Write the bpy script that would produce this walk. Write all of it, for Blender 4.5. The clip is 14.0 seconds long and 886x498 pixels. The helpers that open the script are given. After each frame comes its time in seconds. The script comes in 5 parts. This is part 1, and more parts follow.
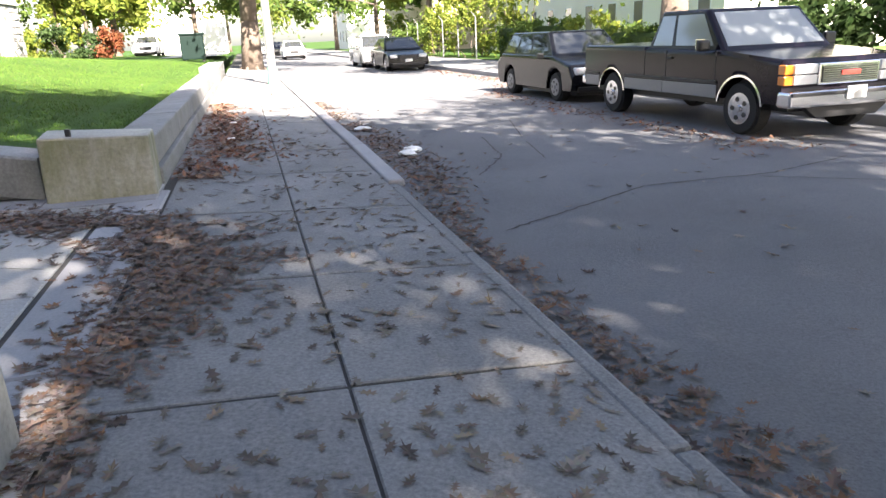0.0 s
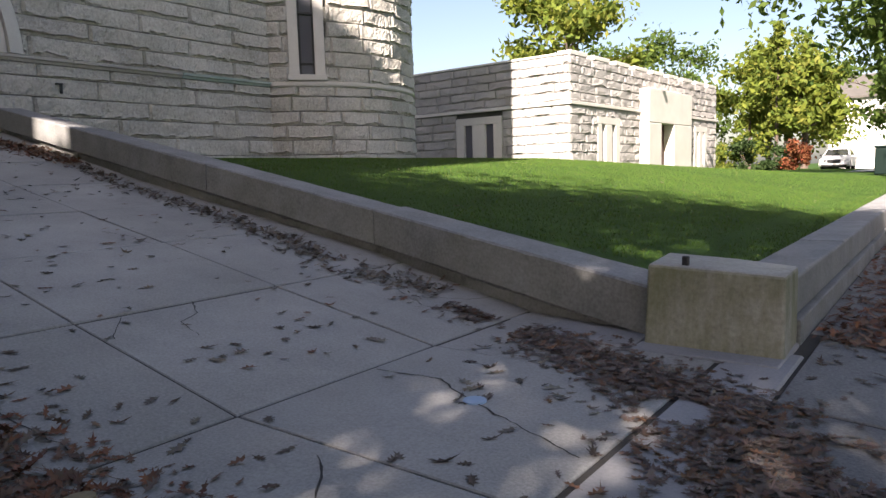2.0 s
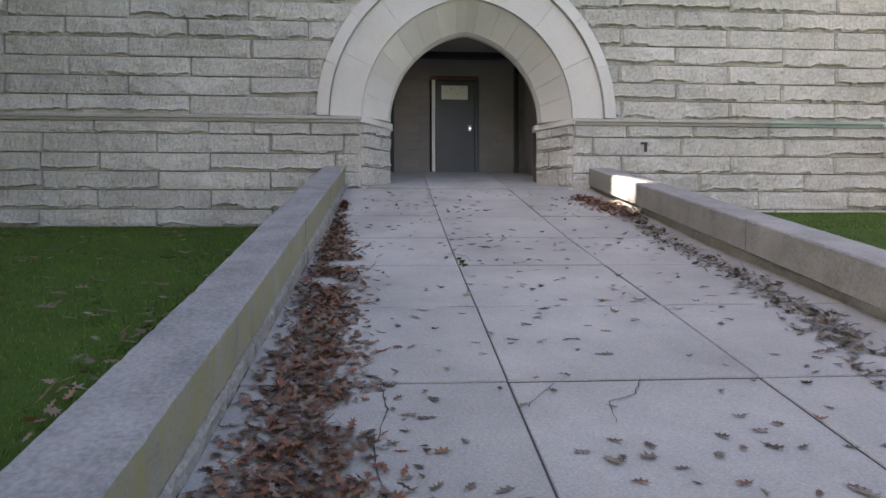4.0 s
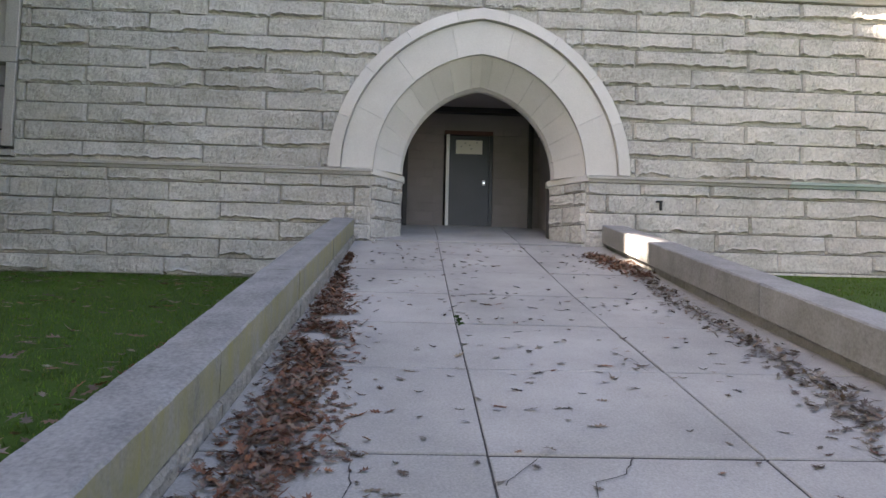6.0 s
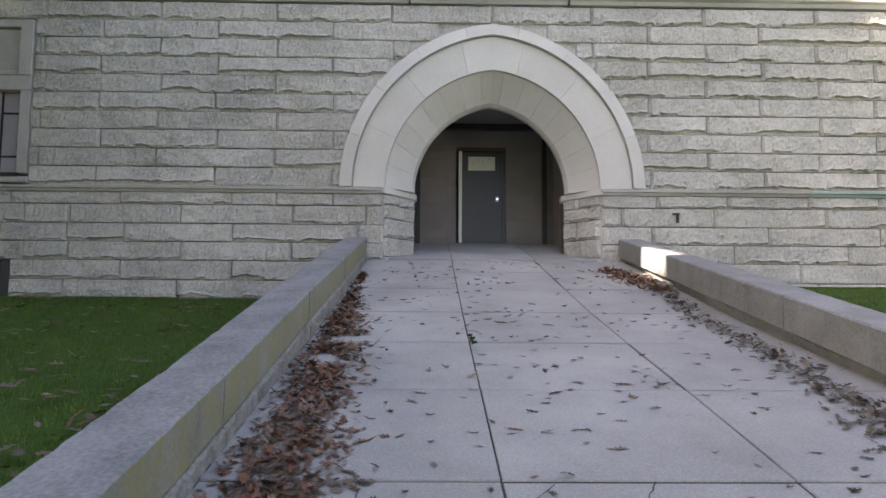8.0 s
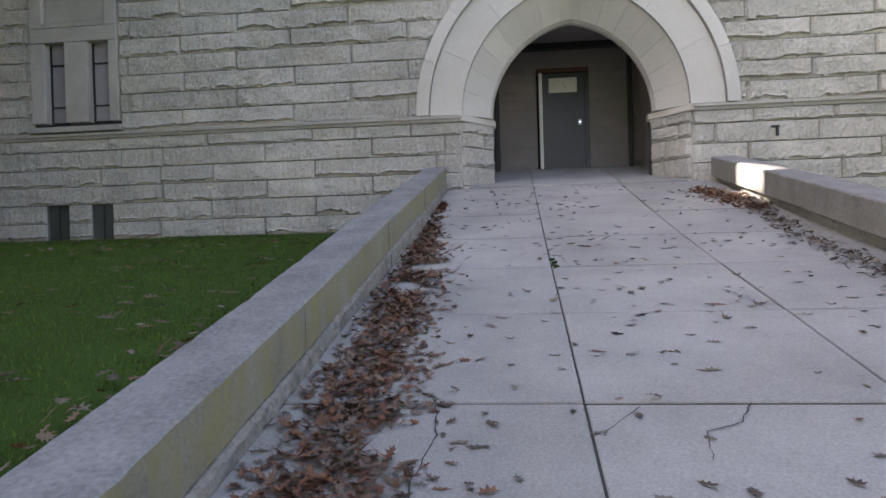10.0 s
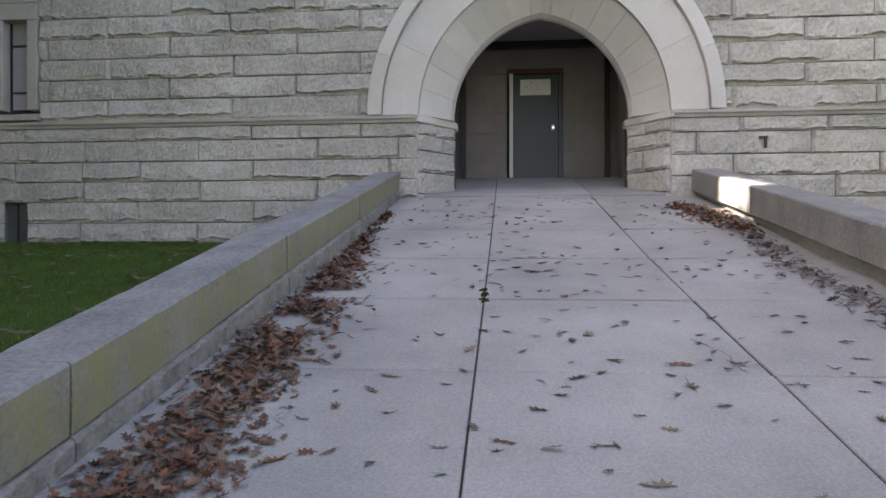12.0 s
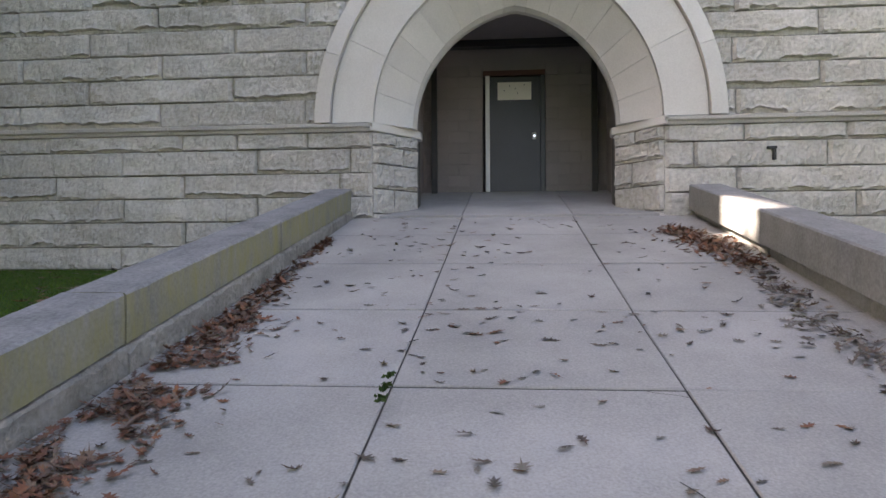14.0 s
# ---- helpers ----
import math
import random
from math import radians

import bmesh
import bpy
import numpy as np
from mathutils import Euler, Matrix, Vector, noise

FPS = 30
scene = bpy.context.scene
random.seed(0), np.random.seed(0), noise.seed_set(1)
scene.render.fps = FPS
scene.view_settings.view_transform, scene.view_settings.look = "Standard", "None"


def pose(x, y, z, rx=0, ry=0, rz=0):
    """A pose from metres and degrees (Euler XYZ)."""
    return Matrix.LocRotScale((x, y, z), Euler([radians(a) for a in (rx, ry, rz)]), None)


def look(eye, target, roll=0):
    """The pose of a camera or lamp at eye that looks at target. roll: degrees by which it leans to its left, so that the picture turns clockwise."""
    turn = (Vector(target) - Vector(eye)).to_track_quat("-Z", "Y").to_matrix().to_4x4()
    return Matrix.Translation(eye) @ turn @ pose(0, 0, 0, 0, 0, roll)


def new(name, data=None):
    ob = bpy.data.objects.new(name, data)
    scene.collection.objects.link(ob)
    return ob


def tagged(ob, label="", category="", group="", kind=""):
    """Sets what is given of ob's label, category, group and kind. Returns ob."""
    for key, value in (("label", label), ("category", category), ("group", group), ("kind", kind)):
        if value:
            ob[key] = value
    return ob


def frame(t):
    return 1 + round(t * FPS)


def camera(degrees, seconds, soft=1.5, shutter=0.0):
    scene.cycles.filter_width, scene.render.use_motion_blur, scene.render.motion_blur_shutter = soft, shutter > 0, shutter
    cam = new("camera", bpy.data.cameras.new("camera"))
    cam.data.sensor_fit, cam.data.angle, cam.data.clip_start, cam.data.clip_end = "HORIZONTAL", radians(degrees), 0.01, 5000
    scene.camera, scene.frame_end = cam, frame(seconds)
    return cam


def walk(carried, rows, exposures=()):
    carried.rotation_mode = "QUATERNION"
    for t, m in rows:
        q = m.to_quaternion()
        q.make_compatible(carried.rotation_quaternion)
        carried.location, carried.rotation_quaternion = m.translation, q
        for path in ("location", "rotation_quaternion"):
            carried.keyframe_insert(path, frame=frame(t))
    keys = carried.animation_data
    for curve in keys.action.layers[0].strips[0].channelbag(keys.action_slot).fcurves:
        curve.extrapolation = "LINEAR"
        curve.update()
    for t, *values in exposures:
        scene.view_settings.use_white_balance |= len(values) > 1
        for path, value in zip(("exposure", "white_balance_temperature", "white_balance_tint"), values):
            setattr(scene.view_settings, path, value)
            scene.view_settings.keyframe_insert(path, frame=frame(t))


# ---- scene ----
cam = camera(65.8, 14.0)
PATH = [
    (0, (-0.08, 0.339, 1.18), (0.412, 2.184, 0.584), -2.7),
    (0.5, (-0.066, 0.722, 1.158), (0.18, 2.631, 0.615), -0.1),
    (1, (-0.098, 1.095, 1.183), (-0.283, 3.019, 0.669), -2.7),
    (1.5, (-0.098, 1.518, 1.186), (-0.871, 3.31, 0.745), -1.5),
    (1.6, (-0.108, 1.58, 1.172), (-0.981, 3.328, 0.746), -1.2),
    (2, (-0.142, 1.985, 1.169), (-1.333, 3.577, 0.95), -1.7),
    (2.1, (-0.135, 2.082, 1.162), (-1.414, 3.599, 0.916), -1.1),
    (2.5, (-0.075, 2.351, 1.174), (-1.733, 3.459, 1.026), -2.4),
    (2.7, (-0.098, 2.419, 1.156), (-1.893, 3.276, 0.944), -0.3),
    (3, (-0.211, 2.626, 1.146), (-2.116, 3.218, 0.995), -1.3),
    (3.5, (-0.315, 2.973, 1.165), (-2.273, 3.367, 1.053), -0.1),
    (4, (-0.374, 3.195, 1.183), (-2.369, 3.34, 1.149), -0.1),
    (4.2, (-0.413, 3.244, 1.179), (-2.411, 3.333, 1.135), 0.2),
    (6.3, (-0.699, 3.442, 1.217), (-2.691, 3.546, 1.366), 1.3),
    (6.5, (-0.779, 3.418, 1.213), (-2.769, 3.552, 1.358), 1.1),
    (7, (-0.75, 3.408, 1.217), (-2.74, 3.484, 1.404), 0.5),
    (7.2, (-0.742, 3.446, 1.223), (-2.733, 3.468, 1.418), 1.1),
    (9.3, (-0.734, 3.527, 1.206), (-2.729, 3.592, 1.343), -0.9),
    (9.5, (-0.725, 3.543, 1.207), (-2.722, 3.544, 1.317), -0.6),
    (10, (-0.873, 3.548, 1.162), (-2.861, 3.33, 1.14), -1.6),
    (10.5, (-1.178, 3.554, 1.17), (-3.162, 3.302, 1.177), -1.3),
    (11, (-1.42, 3.673, 1.169), (-3.412, 3.496, 1.151), -1.9),
    (11.5, (-1.789, 3.932, 1.248), (-3.776, 3.705, 1.216), -2.9),
    (12, (-2.176, 4.01, 1.279), (-4.167, 3.828, 1.275), -0.1),
    (12.5, (-2.473, 4.171, 1.343), (-4.466, 4.009, 1.299), 0.0),
    (13, (-2.899, 4.319, 1.455), (-4.887, 4.1, 1.427), -0.3),
    (13.5, (-3.318, 4.357, 1.531), (-5.294, 4.054, 1.561), 0.3),
    (14, (-3.694, 4.452, 1.596), (-5.685, 4.268, 1.607), -0.3),
]
walk(cam, [(t, look(eye, target, roll)) for t, eye, target, roll in PATH],
     [(0.0, 3.1, 6900, 16), (0.5, 3.0, 6900, 16), (1.0, 2.45, 6900, 18), (1.5, 1.95, 6900, 19), (2.0, 1.9, 7000, 20), (2.5, 2.05, 7200, 20), (3.0, 2.8, 7200, 21), (3.5, 3.05, 7400, 22), (4.2, 3.25, 7500, 22), (7.0, 3.3, 7500, 22), (9.5, 3.25, 7500, 22), (14.0, 3.25, 7600, 22)])


# ---- world, sun ----
SUN_TO = Vector((0.195, -0.755, 0.625)).normalized()
world = bpy.data.worlds.new("sky")
scene.world = world
world.use_nodes = True
wn = world.node_tree
sky = wn.nodes.new("ShaderNodeTexSky")
sky.sky_type, sky.sun_disc = "NISHITA", False
sky.sun_elevation = math.asin(SUN_TO.z)
sky.sun_rotation = math.atan2(SUN_TO.x, SUN_TO.y)
sky.air_density, sky.dust_density = 1.0, 2.0
wn.links.new(sky.outputs[0], wn.nodes["Background"].inputs[0])
wn.nodes["Background"].inputs[1].default_value = 0.062
sun_data = bpy.data.lights.new("sun", "SUN")
sun_data.energy, sun_data.angle, sun_data.color = 5.0, radians(0.55), (1.0, 0.95, 0.86)
sun = new("sun", sun_data)
sun.matrix_world = look(SUN_TO * 60, (0, 0, 0))


# ---- materials ----
def mat(name, base, dark=None, rough=0.8, big=0.6, small=25.0, bump=0.3, bump_dist=0.01, rnd=0.0, metal=0.0, island=0.0, spec=0.5, coat=0.0, contrast=0.5):
    m = bpy.data.materials.new(name)
    m.use_nodes = True
    t = m.node_tree
    b = t.nodes["Principled BSDF"]
    b.inputs["Roughness"].default_value, b.inputs["Metallic"].default_value = rough, metal
    b.inputs["Specular IOR Level"].default_value = spec
    b.inputs["Coat Weight"].default_value = coat
    dark = dark or tuple(c * 0.6 for c in base)
    geo = t.nodes.new("ShaderNodeNewGeometry")
    n1, n2 = t.nodes.new("ShaderNodeTexNoise"), t.nodes.new("ShaderNodeTexNoise")
    for n, s, d in ((n1, big, 5), (n2, small, 6)):
        n.inputs["Scale"].default_value, n.inputs["Detail"].default_value = s, d
        n.inputs["Roughness"].default_value = 0.62
        t.links.new(geo.outputs["Position"], n.inputs["Vector"])
    add = t.nodes.new("ShaderNodeMath")
    add.operation = "ADD"
    t.links.new(n1.outputs[0], add.inputs[0])
    t.links.new(n2.outputs[0], add.inputs[1])
    rng = t.nodes.new("ShaderNodeMapRange")
    rng.inputs["From Min"].default_value, rng.inputs["From Max"].default_value = 1.0 - contrast, 1.0 + contrast
    t.links.new(add.outputs[0], rng.inputs["Value"])
    mix = t.nodes.new("ShaderNodeMix")
    mix.data_type = "RGBA"
    mix.inputs["A"].default_value, mix.inputs["B"].default_value = (*dark, 1), (*base, 1)
    t.links.new(rng.outputs[0], mix.inputs["Factor"])
    out = mix.outputs["Result"]
    if rnd or island:
        src_node = t.nodes.new("ShaderNodeObjectInfo") if rnd else geo
        hsv = t.nodes.new("ShaderNodeHueSaturation")
        mr = t.nodes.new("ShaderNodeMapRange")
        k = rnd or island
        mr.inputs["To Min"].default_value, mr.inputs["To Max"].default_value = 1 - k, 1 + k
        t.links.new(src_node.outputs["Random" if rnd else "Random Per Island"], mr.inputs["Value"])
        t.links.new(mr.outputs[0], hsv.inputs["Value"])
        t.links.new(out, hsv.inputs["Color"])
        out = hsv.outputs[0]
    t.links.new(out, b.inputs["Base Color"])
    if bump:
        bp = t.nodes.new("ShaderNodeBump")
        bp.inputs["Strength"].default_value, bp.inputs["Distance"].default_value = bump, bump_dist
        t.links.new(n2.outputs[0], bp.inputs["Height"])
        t.links.new(bp.outputs[0], b.inputs["Normal"])
    return m


def ramp_mat(name, colours, rough=0.75, through_light=0.0):
    """Colour picked at random for each loose piece of one mesh."""
    m = bpy.data.materials.new(name)
    m.use_nodes = True
    t = m.node_tree
    b = t.nodes["Principled BSDF"]
    b.inputs["Roughness"].default_value, b.inputs["Specular IOR Level"].default_value = rough, 0.2
    geo = t.nodes.new("ShaderNodeNewGeometry")
    cr = t.nodes.new("ShaderNodeValToRGB")
    while len(cr.color_ramp.elements) < len(colours):
        cr.color_ramp.elements.new(0.5)
    for i, c in enumerate(colours):
        cr.color_ramp.elements[i].position = i / (len(colours) - 1)
        cr.color_ramp.elements[i].color = (*c, 1)
    t.links.new(geo.outputs["Random Per Island"], cr.inputs[0])
    nz = t.nodes.new("ShaderNodeTexNoise")
    nz.inputs["Scale"].default_value = 40
    t.links.new(geo.outputs["Position"], nz.inputs["Vector"])
    mx = t.nodes.new("ShaderNodeMix")
    mx.data_type, mx.blend_type = "RGBA", "MULTIPLY"
    mx.inputs["Factor"].default_value = 0.35
    t.links.new(cr.outputs[0], mx.inputs["A"])
    t.links.new(nz.outputs["Color"], mx.inputs["B"])
    t.links.new(mx.outputs["Result"], b.inputs["Base Color"])
    if through_light:
        tl, ms = t.nodes.new("ShaderNodeBsdfTranslucent"), t.nodes.new("ShaderNodeMixShader")
        ms.inputs[0].default_value = through_light
        t.links.new(mx.outputs["Result"], tl.inputs["Color"])
        t.links.new(b.outputs[0], ms.inputs[1])
        t.links.new(tl.outputs[0], ms.inputs[2])
        t.links.new(ms.outputs[0], t.nodes["Material Output"].inputs["Surface"])
    return m


def glass_mat(name, tint, rough=0.05):
    m = bpy.data.materials.new(name)
    m.use_nodes = True
    b = m.node_tree.nodes["Principled BSDF"]
    b.inputs["Base Color"].default_value = (*tint, 1)
    b.inputs["Roughness"].default_value = rough
    b.inputs["Specular IOR Level"].default_value = 0.9
    return m


def mossy(name, base, dark, moss, amount=0.5, scale=1.3):
    """Granite with algae on its upright faces."""
    m = mat(name, base, dark, 0.85, 2.2, 38, 0.45, 0.006, rnd=0.08, contrast=0.3)
    t = m.node_tree
    b = t.nodes["Principled BSDF"]
    prev = b.inputs["Base Color"].links[0].from_socket
    geo = t.nodes.new("ShaderNodeNewGeometry")
    sep = t.nodes.new("ShaderNodeSeparateXYZ")
    t.links.new(geo.outputs["True Normal"], sep.inputs[0])
    up = t.nodes.new("ShaderNodeMapRange")
    up.inputs["From Min"].default_value, up.inputs["From Max"].default_value = 0.7, 0.2
    t.links.new(sep.outputs["Z"], up.inputs["Value"])
    nz = t.nodes.new("ShaderNodeTexNoise")
    nz.inputs["Scale"].default_value, nz.inputs["Detail"].default_value = scale, 9
    nz.inputs["Roughness"].default_value = 0.72
    run = t.nodes.new("ShaderNodeVectorMath")
    run.operation = "MULTIPLY"
    run.inputs[1].default_value = (1.6, 1.6, 0.45)
    t.links.new(geo.outputs["Position"], run.inputs[0])
    t.links.new(run.outputs[0], nz.inputs["Vector"])
    mr = t.nodes.new("ShaderNodeMapRange")
    mr.inputs["From Min"].default_value, mr.inputs["From Max"].default_value = 0.31, 0.64
    mr.inputs["To Max"].default_value = amount
    t.links.new(nz.outputs[0], mr.inputs["Value"])
    mul = t.nodes.new("ShaderNodeMath")
    mul.operation = "MULTIPLY"
    t.links.new(up.outputs[0], mul.inputs[0])
    t.links.new(mr.outputs[0], mul.inputs[1])
    mx = t.nodes.new("ShaderNodeMix")
    mx.data_type = "RGBA"
    mx.inputs["B"].default_value = (*moss, 1)
    t.links.new(mul.outputs[0], mx.inputs["Factor"])
    t.links.new(prev, mx.inputs["A"])
    t.links.new(mx.outputs["Result"], b.inputs["Base Color"])
    return m


M_CONC = mat("concrete", (0.40, 0.388, 0.365), (0.235, 0.228, 0.215), 0.9, 0.8, 70, 0.6, 0.005, rnd=0.06, contrast=0.27)
M_WALK = mat("sidewalk_concrete", (0.24, 0.238, 0.235), (0.12, 0.12, 0.121), 0.9, 0.6, 62, 0.8, 0.006, rnd=0.06, contrast=0.22)
M_DIRT = mat("joint_dirt", (0.06, 0.055, 0.05), None, 0.95, 3, 60)
M_ASPH = mat("asphalt", (0.155, 0.157, 0.164), (0.085, 0.087, 0.093), 0.9, 0.35, 70, 0.8, 0.008, contrast=0.26)
M_GRANITE = mat("granite_edging", (0.36, 0.355, 0.36), (0.19, 0.19, 0.20), 0.85, 1.2, 60, 0.4, 0.004, rnd=0.08)
M_COPE = mossy("mossy_granite", (0.30, 0.302, 0.305), (0.12, 0.122, 0.128), (0.235, 0.225, 0.10), 0.95, 4.0)
M_COPE2 = mossy("grey_granite", (0.29, 0.29, 0.29), (0.14, 0.14, 0.14), (0.24, 0.24, 0.16), 0.2)
M_PLINTH = mat("rough_plinth_stone", (0.36, 0.345, 0.315), (0.15, 0.145, 0.13), 0.92, 2.5, 22, 1.0, 0.03, rnd=0.08, contrast=0.35)
M_BLOCK = mossy("stained_block", (0.44, 0.42, 0.36), (0.22, 0.21, 0.19), (0.13, 0.135, 0.05), 0.92, 2.4)
M_ROCK = mat("rock_faced_granite", (0.595, 0.567, 0.522), (0.315, 0.299, 0.262), 0.92, 0.8, 20, 0.9, 0.03, rnd=0.07, contrast=0.32)
M_ROCK_A = mat("annex_granite", (0.44, 0.42, 0.40), (0.26, 0.25, 0.24), 0.9, 1.1, 16, 0.9, 0.03, rnd=0.13)
M_SMOOTH = mat("dressed_granite", (0.66, 0.635, 0.595), (0.50, 0.478, 0.44), 0.8, 0.9, 45, 0.35, 0.004, rnd=0.06, contrast=0.38)
M_MORTAR = mat("mortar", (0.11, 0.105, 0.10), None, 0.95, 2, 50)
M_POINTING = mat("grey_pointing", (0.24, 0.23, 0.215), (0.13, 0.125, 0.115), 0.95, 2, 50)
M_PORCH = mat("painted_block", (0.27, 0.24, 0.235), (0.19, 0.17, 0.165), 0.8, 1.0, 40, 0.2, rnd=0.05)
M_DOOR = mat("door_paint", (0.042, 0.048, 0.060), (0.026, 0.03, 0.038), 0.45, 2, 30, 0.1)
M_RED = mat("door_frame_paint", (0.12, 0.045, 0.035), None, 0.6)
M_BLACK = mat("black_iron", (0.02, 0.02, 0.022), None, 0.5, 3, 40, 0.2)
M_WHITE = mat("white_paint", (0.8, 0.8, 0.78), (0.65, 0.65, 0.63), 0.6, 1, 30, 0.1)
M_SHUTTER = mat("dull_shutter_paint", (0.075, 0.085, 0.082), (0.05, 0.058, 0.056), 0.7, 2, 40, 0.1)
M_PANE = glass_mat("window_pane", (0.10, 0.10, 0.12), 0.12)
M_GRASS = mat("turf", (0.045, 0.095, 0.014), (0.02, 0.045, 0.007), 0.9, 0.8, 30, 0.6, 0.02, spec=0.15)
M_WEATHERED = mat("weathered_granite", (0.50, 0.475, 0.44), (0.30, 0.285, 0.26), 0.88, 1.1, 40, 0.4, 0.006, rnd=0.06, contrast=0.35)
M_VERDIGRIS = mat("copper_stained_granite", (0.40, 0.44, 0.41), (0.22, 0.32, 0.29), 0.88, 1.6, 40, 0.4, 0.006, contrast=0.35)
M_SASH = mat("dusty_window_board", (0.34, 0.32, 0.36), (0.24, 0.23, 0.26), 0.45, 1.5, 30, 0.05, 0.002)
M_BLADE = ramp_mat("grass_blades", [(0.042, 0.10, 0.010), (0.068, 0.145, 0.018), (0.10, 0.175, 0.026), (0.045, 0.085, 0.012), (0.13, 0.15, 0.05)])
M_LEAF = ramp_mat("dry_leaves", [(0.16, 0.075, 0.05), (0.25, 0.11, 0.065), (0.09, 0.065, 0.055), (0.26, 0.165, 0.11), (0.19, 0.15, 0.125), (0.28, 0.12, 0.06), (0.12, 0.085, 0.07)])
M_LEAF2 = ramp_mat("grey_leaves", [(0.20, 0.17, 0.14), (0.11, 0.09, 0.075), (0.27, 0.24, 0.20), (0.09, 0.07, 0.06), (0.17, 0.12, 0.09), (0.30, 0.24, 0.17)])
# leaf colours greyed and darkened for the shade the drifts lie in
M_LEAF3 = ramp_mat("shade_greyed_leaves", [(0.13, 0.09, 0.075), (0.20, 0.155, 0.135), (0.075, 0.06, 0.052), (0.25, 0.20, 0.17), (0.15, 0.09, 0.06), (0.22, 0.12, 0.07), (0.11, 0.085, 0.075), (0.29, 0.25, 0.22)])
M_BARK = mat("bark", (0.16, 0.12, 0.09), (0.07, 0.055, 0.045), 0.95, 2, 14, 1.0, 0.05)
M_FOL = ramp_mat("tree_leaves", [(0.05, 0.10, 0.02), (0.09, 0.15, 0.03), (0.13, 0.19, 0.04), (0.07, 0.11, 0.02)], through_light=0.4)
M_FOL_Y = ramp_mat("yellow_green_leaves", [(0.14, 0.20, 0.03), (0.22, 0.26, 0.04), (0.10, 0.16, 0.03), (0.27, 0.27, 0.05)], through_light=0.4)
M_FOL_R = ramp_mat("red_leaves", [(0.35, 0.09, 0.05), (0.28, 0.12, 0.05), (0.2, 0.07, 0.04)], through_light=0.4)
M_FOL_D = ramp_mat("dark_leaves", [(0.03, 0.065, 0.02), (0.06, 0.10, 0.03), (0.045, 0.08, 0.025)], through_light=0.4)
M_TRUCK = mat("truck_paint", (0.012, 0.008, 0.013), (0.009, 0.006, 0.010), 0.16, 1, 30, 0.0, spec=0.2)
M_CARBLK = mat("black_car_paint", (0.008, 0.008, 0.010), None, 0.18, 1, 30, 0.0, spec=0.3)
M_CARSIL = mat("silver_car_paint", (0.5, 0.5, 0.5), (0.44, 0.44, 0.44), 0.3, 1, 30, 0.0, coat=0.5)
M_CARWHT = mat("white_car_paint", (0.7, 0.7, 0.7), (0.66, 0.66, 0.66), 0.3, 1, 30, 0.0, coat=0.5)
M_TRIM = mat("silver_trim_paint", (0.22, 0.22, 0.23), (0.17, 0.17, 0.18), 0.4, 1, 30, 0.0)
M_CHROME = mat("chrome", (0.75, 0.75, 0.76), (0.65, 0.65, 0.66), 0.15, 2, 30, 0.0, metal=1.0)
M_TYRE = mat("tyre_rubber", (0.02, 0.02, 0.02), None, 0.85, 3, 40, 0.3)
M_LAMP = glass_mat("lamp_lens", (0.65, 0.65, 0.66), 0.1)
M_AMBER = glass_mat("amber_lens", (0.75, 0.22, 0.02), 0.2)
M_REDLENS = glass_mat("badge_red", (0.4, 0.04, 0.03), 0.3)
M_CARGLASS = glass_mat("car_glass", (0.03, 0.033, 0.036), 0.04)
# pale base colour stands for sky light in the panes of a solid cabin
M_CARGLASS2 = glass_mat("sky_pale_car_glass", (0.26, 0.28, 0.28), 0.06)
M_BEIGE = mat("beige_siding", (0.55, 0.47, 0.33), (0.47, 0.40, 0.28), 0.8, 0.7, 30, 0.2)
M_CREAM = mat("cream_siding", (0.82, 0.79, 0.71), (0.74, 0.71, 0.63), 0.8, 0.7, 30, 0.2)
M_ROOF = mat("roof_shingle", (0.12, 0.11, 0.10), None, 0.9)
M_GREEN = mat("green_paint", (0.16, 0.34, 0.26), None, 0.5)
M_BIN = mat("dark_green_metal", (0.006, 0.018, 0.015), None, 0.6, spec=0.15)
M_CAST = mat("far_wall_stone", (0.4, 0.38, 0.34), None, 0.9, 0.5, 10)
M_BLUE = mat("blue_plastic", (0.32, 0.45, 0.62), (0.28, 0.4, 0.56), 0.4)
M_POST = mat("rusty_post", (0.30, 0.24, 0.14), (0.15, 0.11, 0.06), 0.6, 6, 60, 0.3)


# ---- mesh helpers ----
def mesh_of(name, verts, faces, material, smooth=False):
    me = bpy.data.meshes.new(name)
    me.from_pydata([tuple(v) for v in verts], [], faces)
    me.materials.append(material)
    if smooth:
        me.shade_smooth()
    me.update()
    return me


def part(name, bm, material, parent=None, label="", smooth=False):
    if isinstance(bm, bpy.types.Mesh):
        me = bm
    else:
        bmesh.ops.recalc_face_normals(bm, faces=bm.faces)
        me = bpy.data.meshes.new(name)
        bm.to_mesh(me)
        bm.free()
        me.materials.append(material)
        if smooth:
            me.shade_smooth()
    ob = new(name, me)
    if parent:
        ob.parent = parent
    return tagged(ob, label)


def structure(ob, label, category):
    return tagged(ob, label, category, kind="structure")


def empty(name, label, category, m=None, group=""):
    ob = new(name)
    ob.empty_display_size = 0.1
    if m:
        ob.matrix_basis = m
    return tagged(ob, label, category, group)


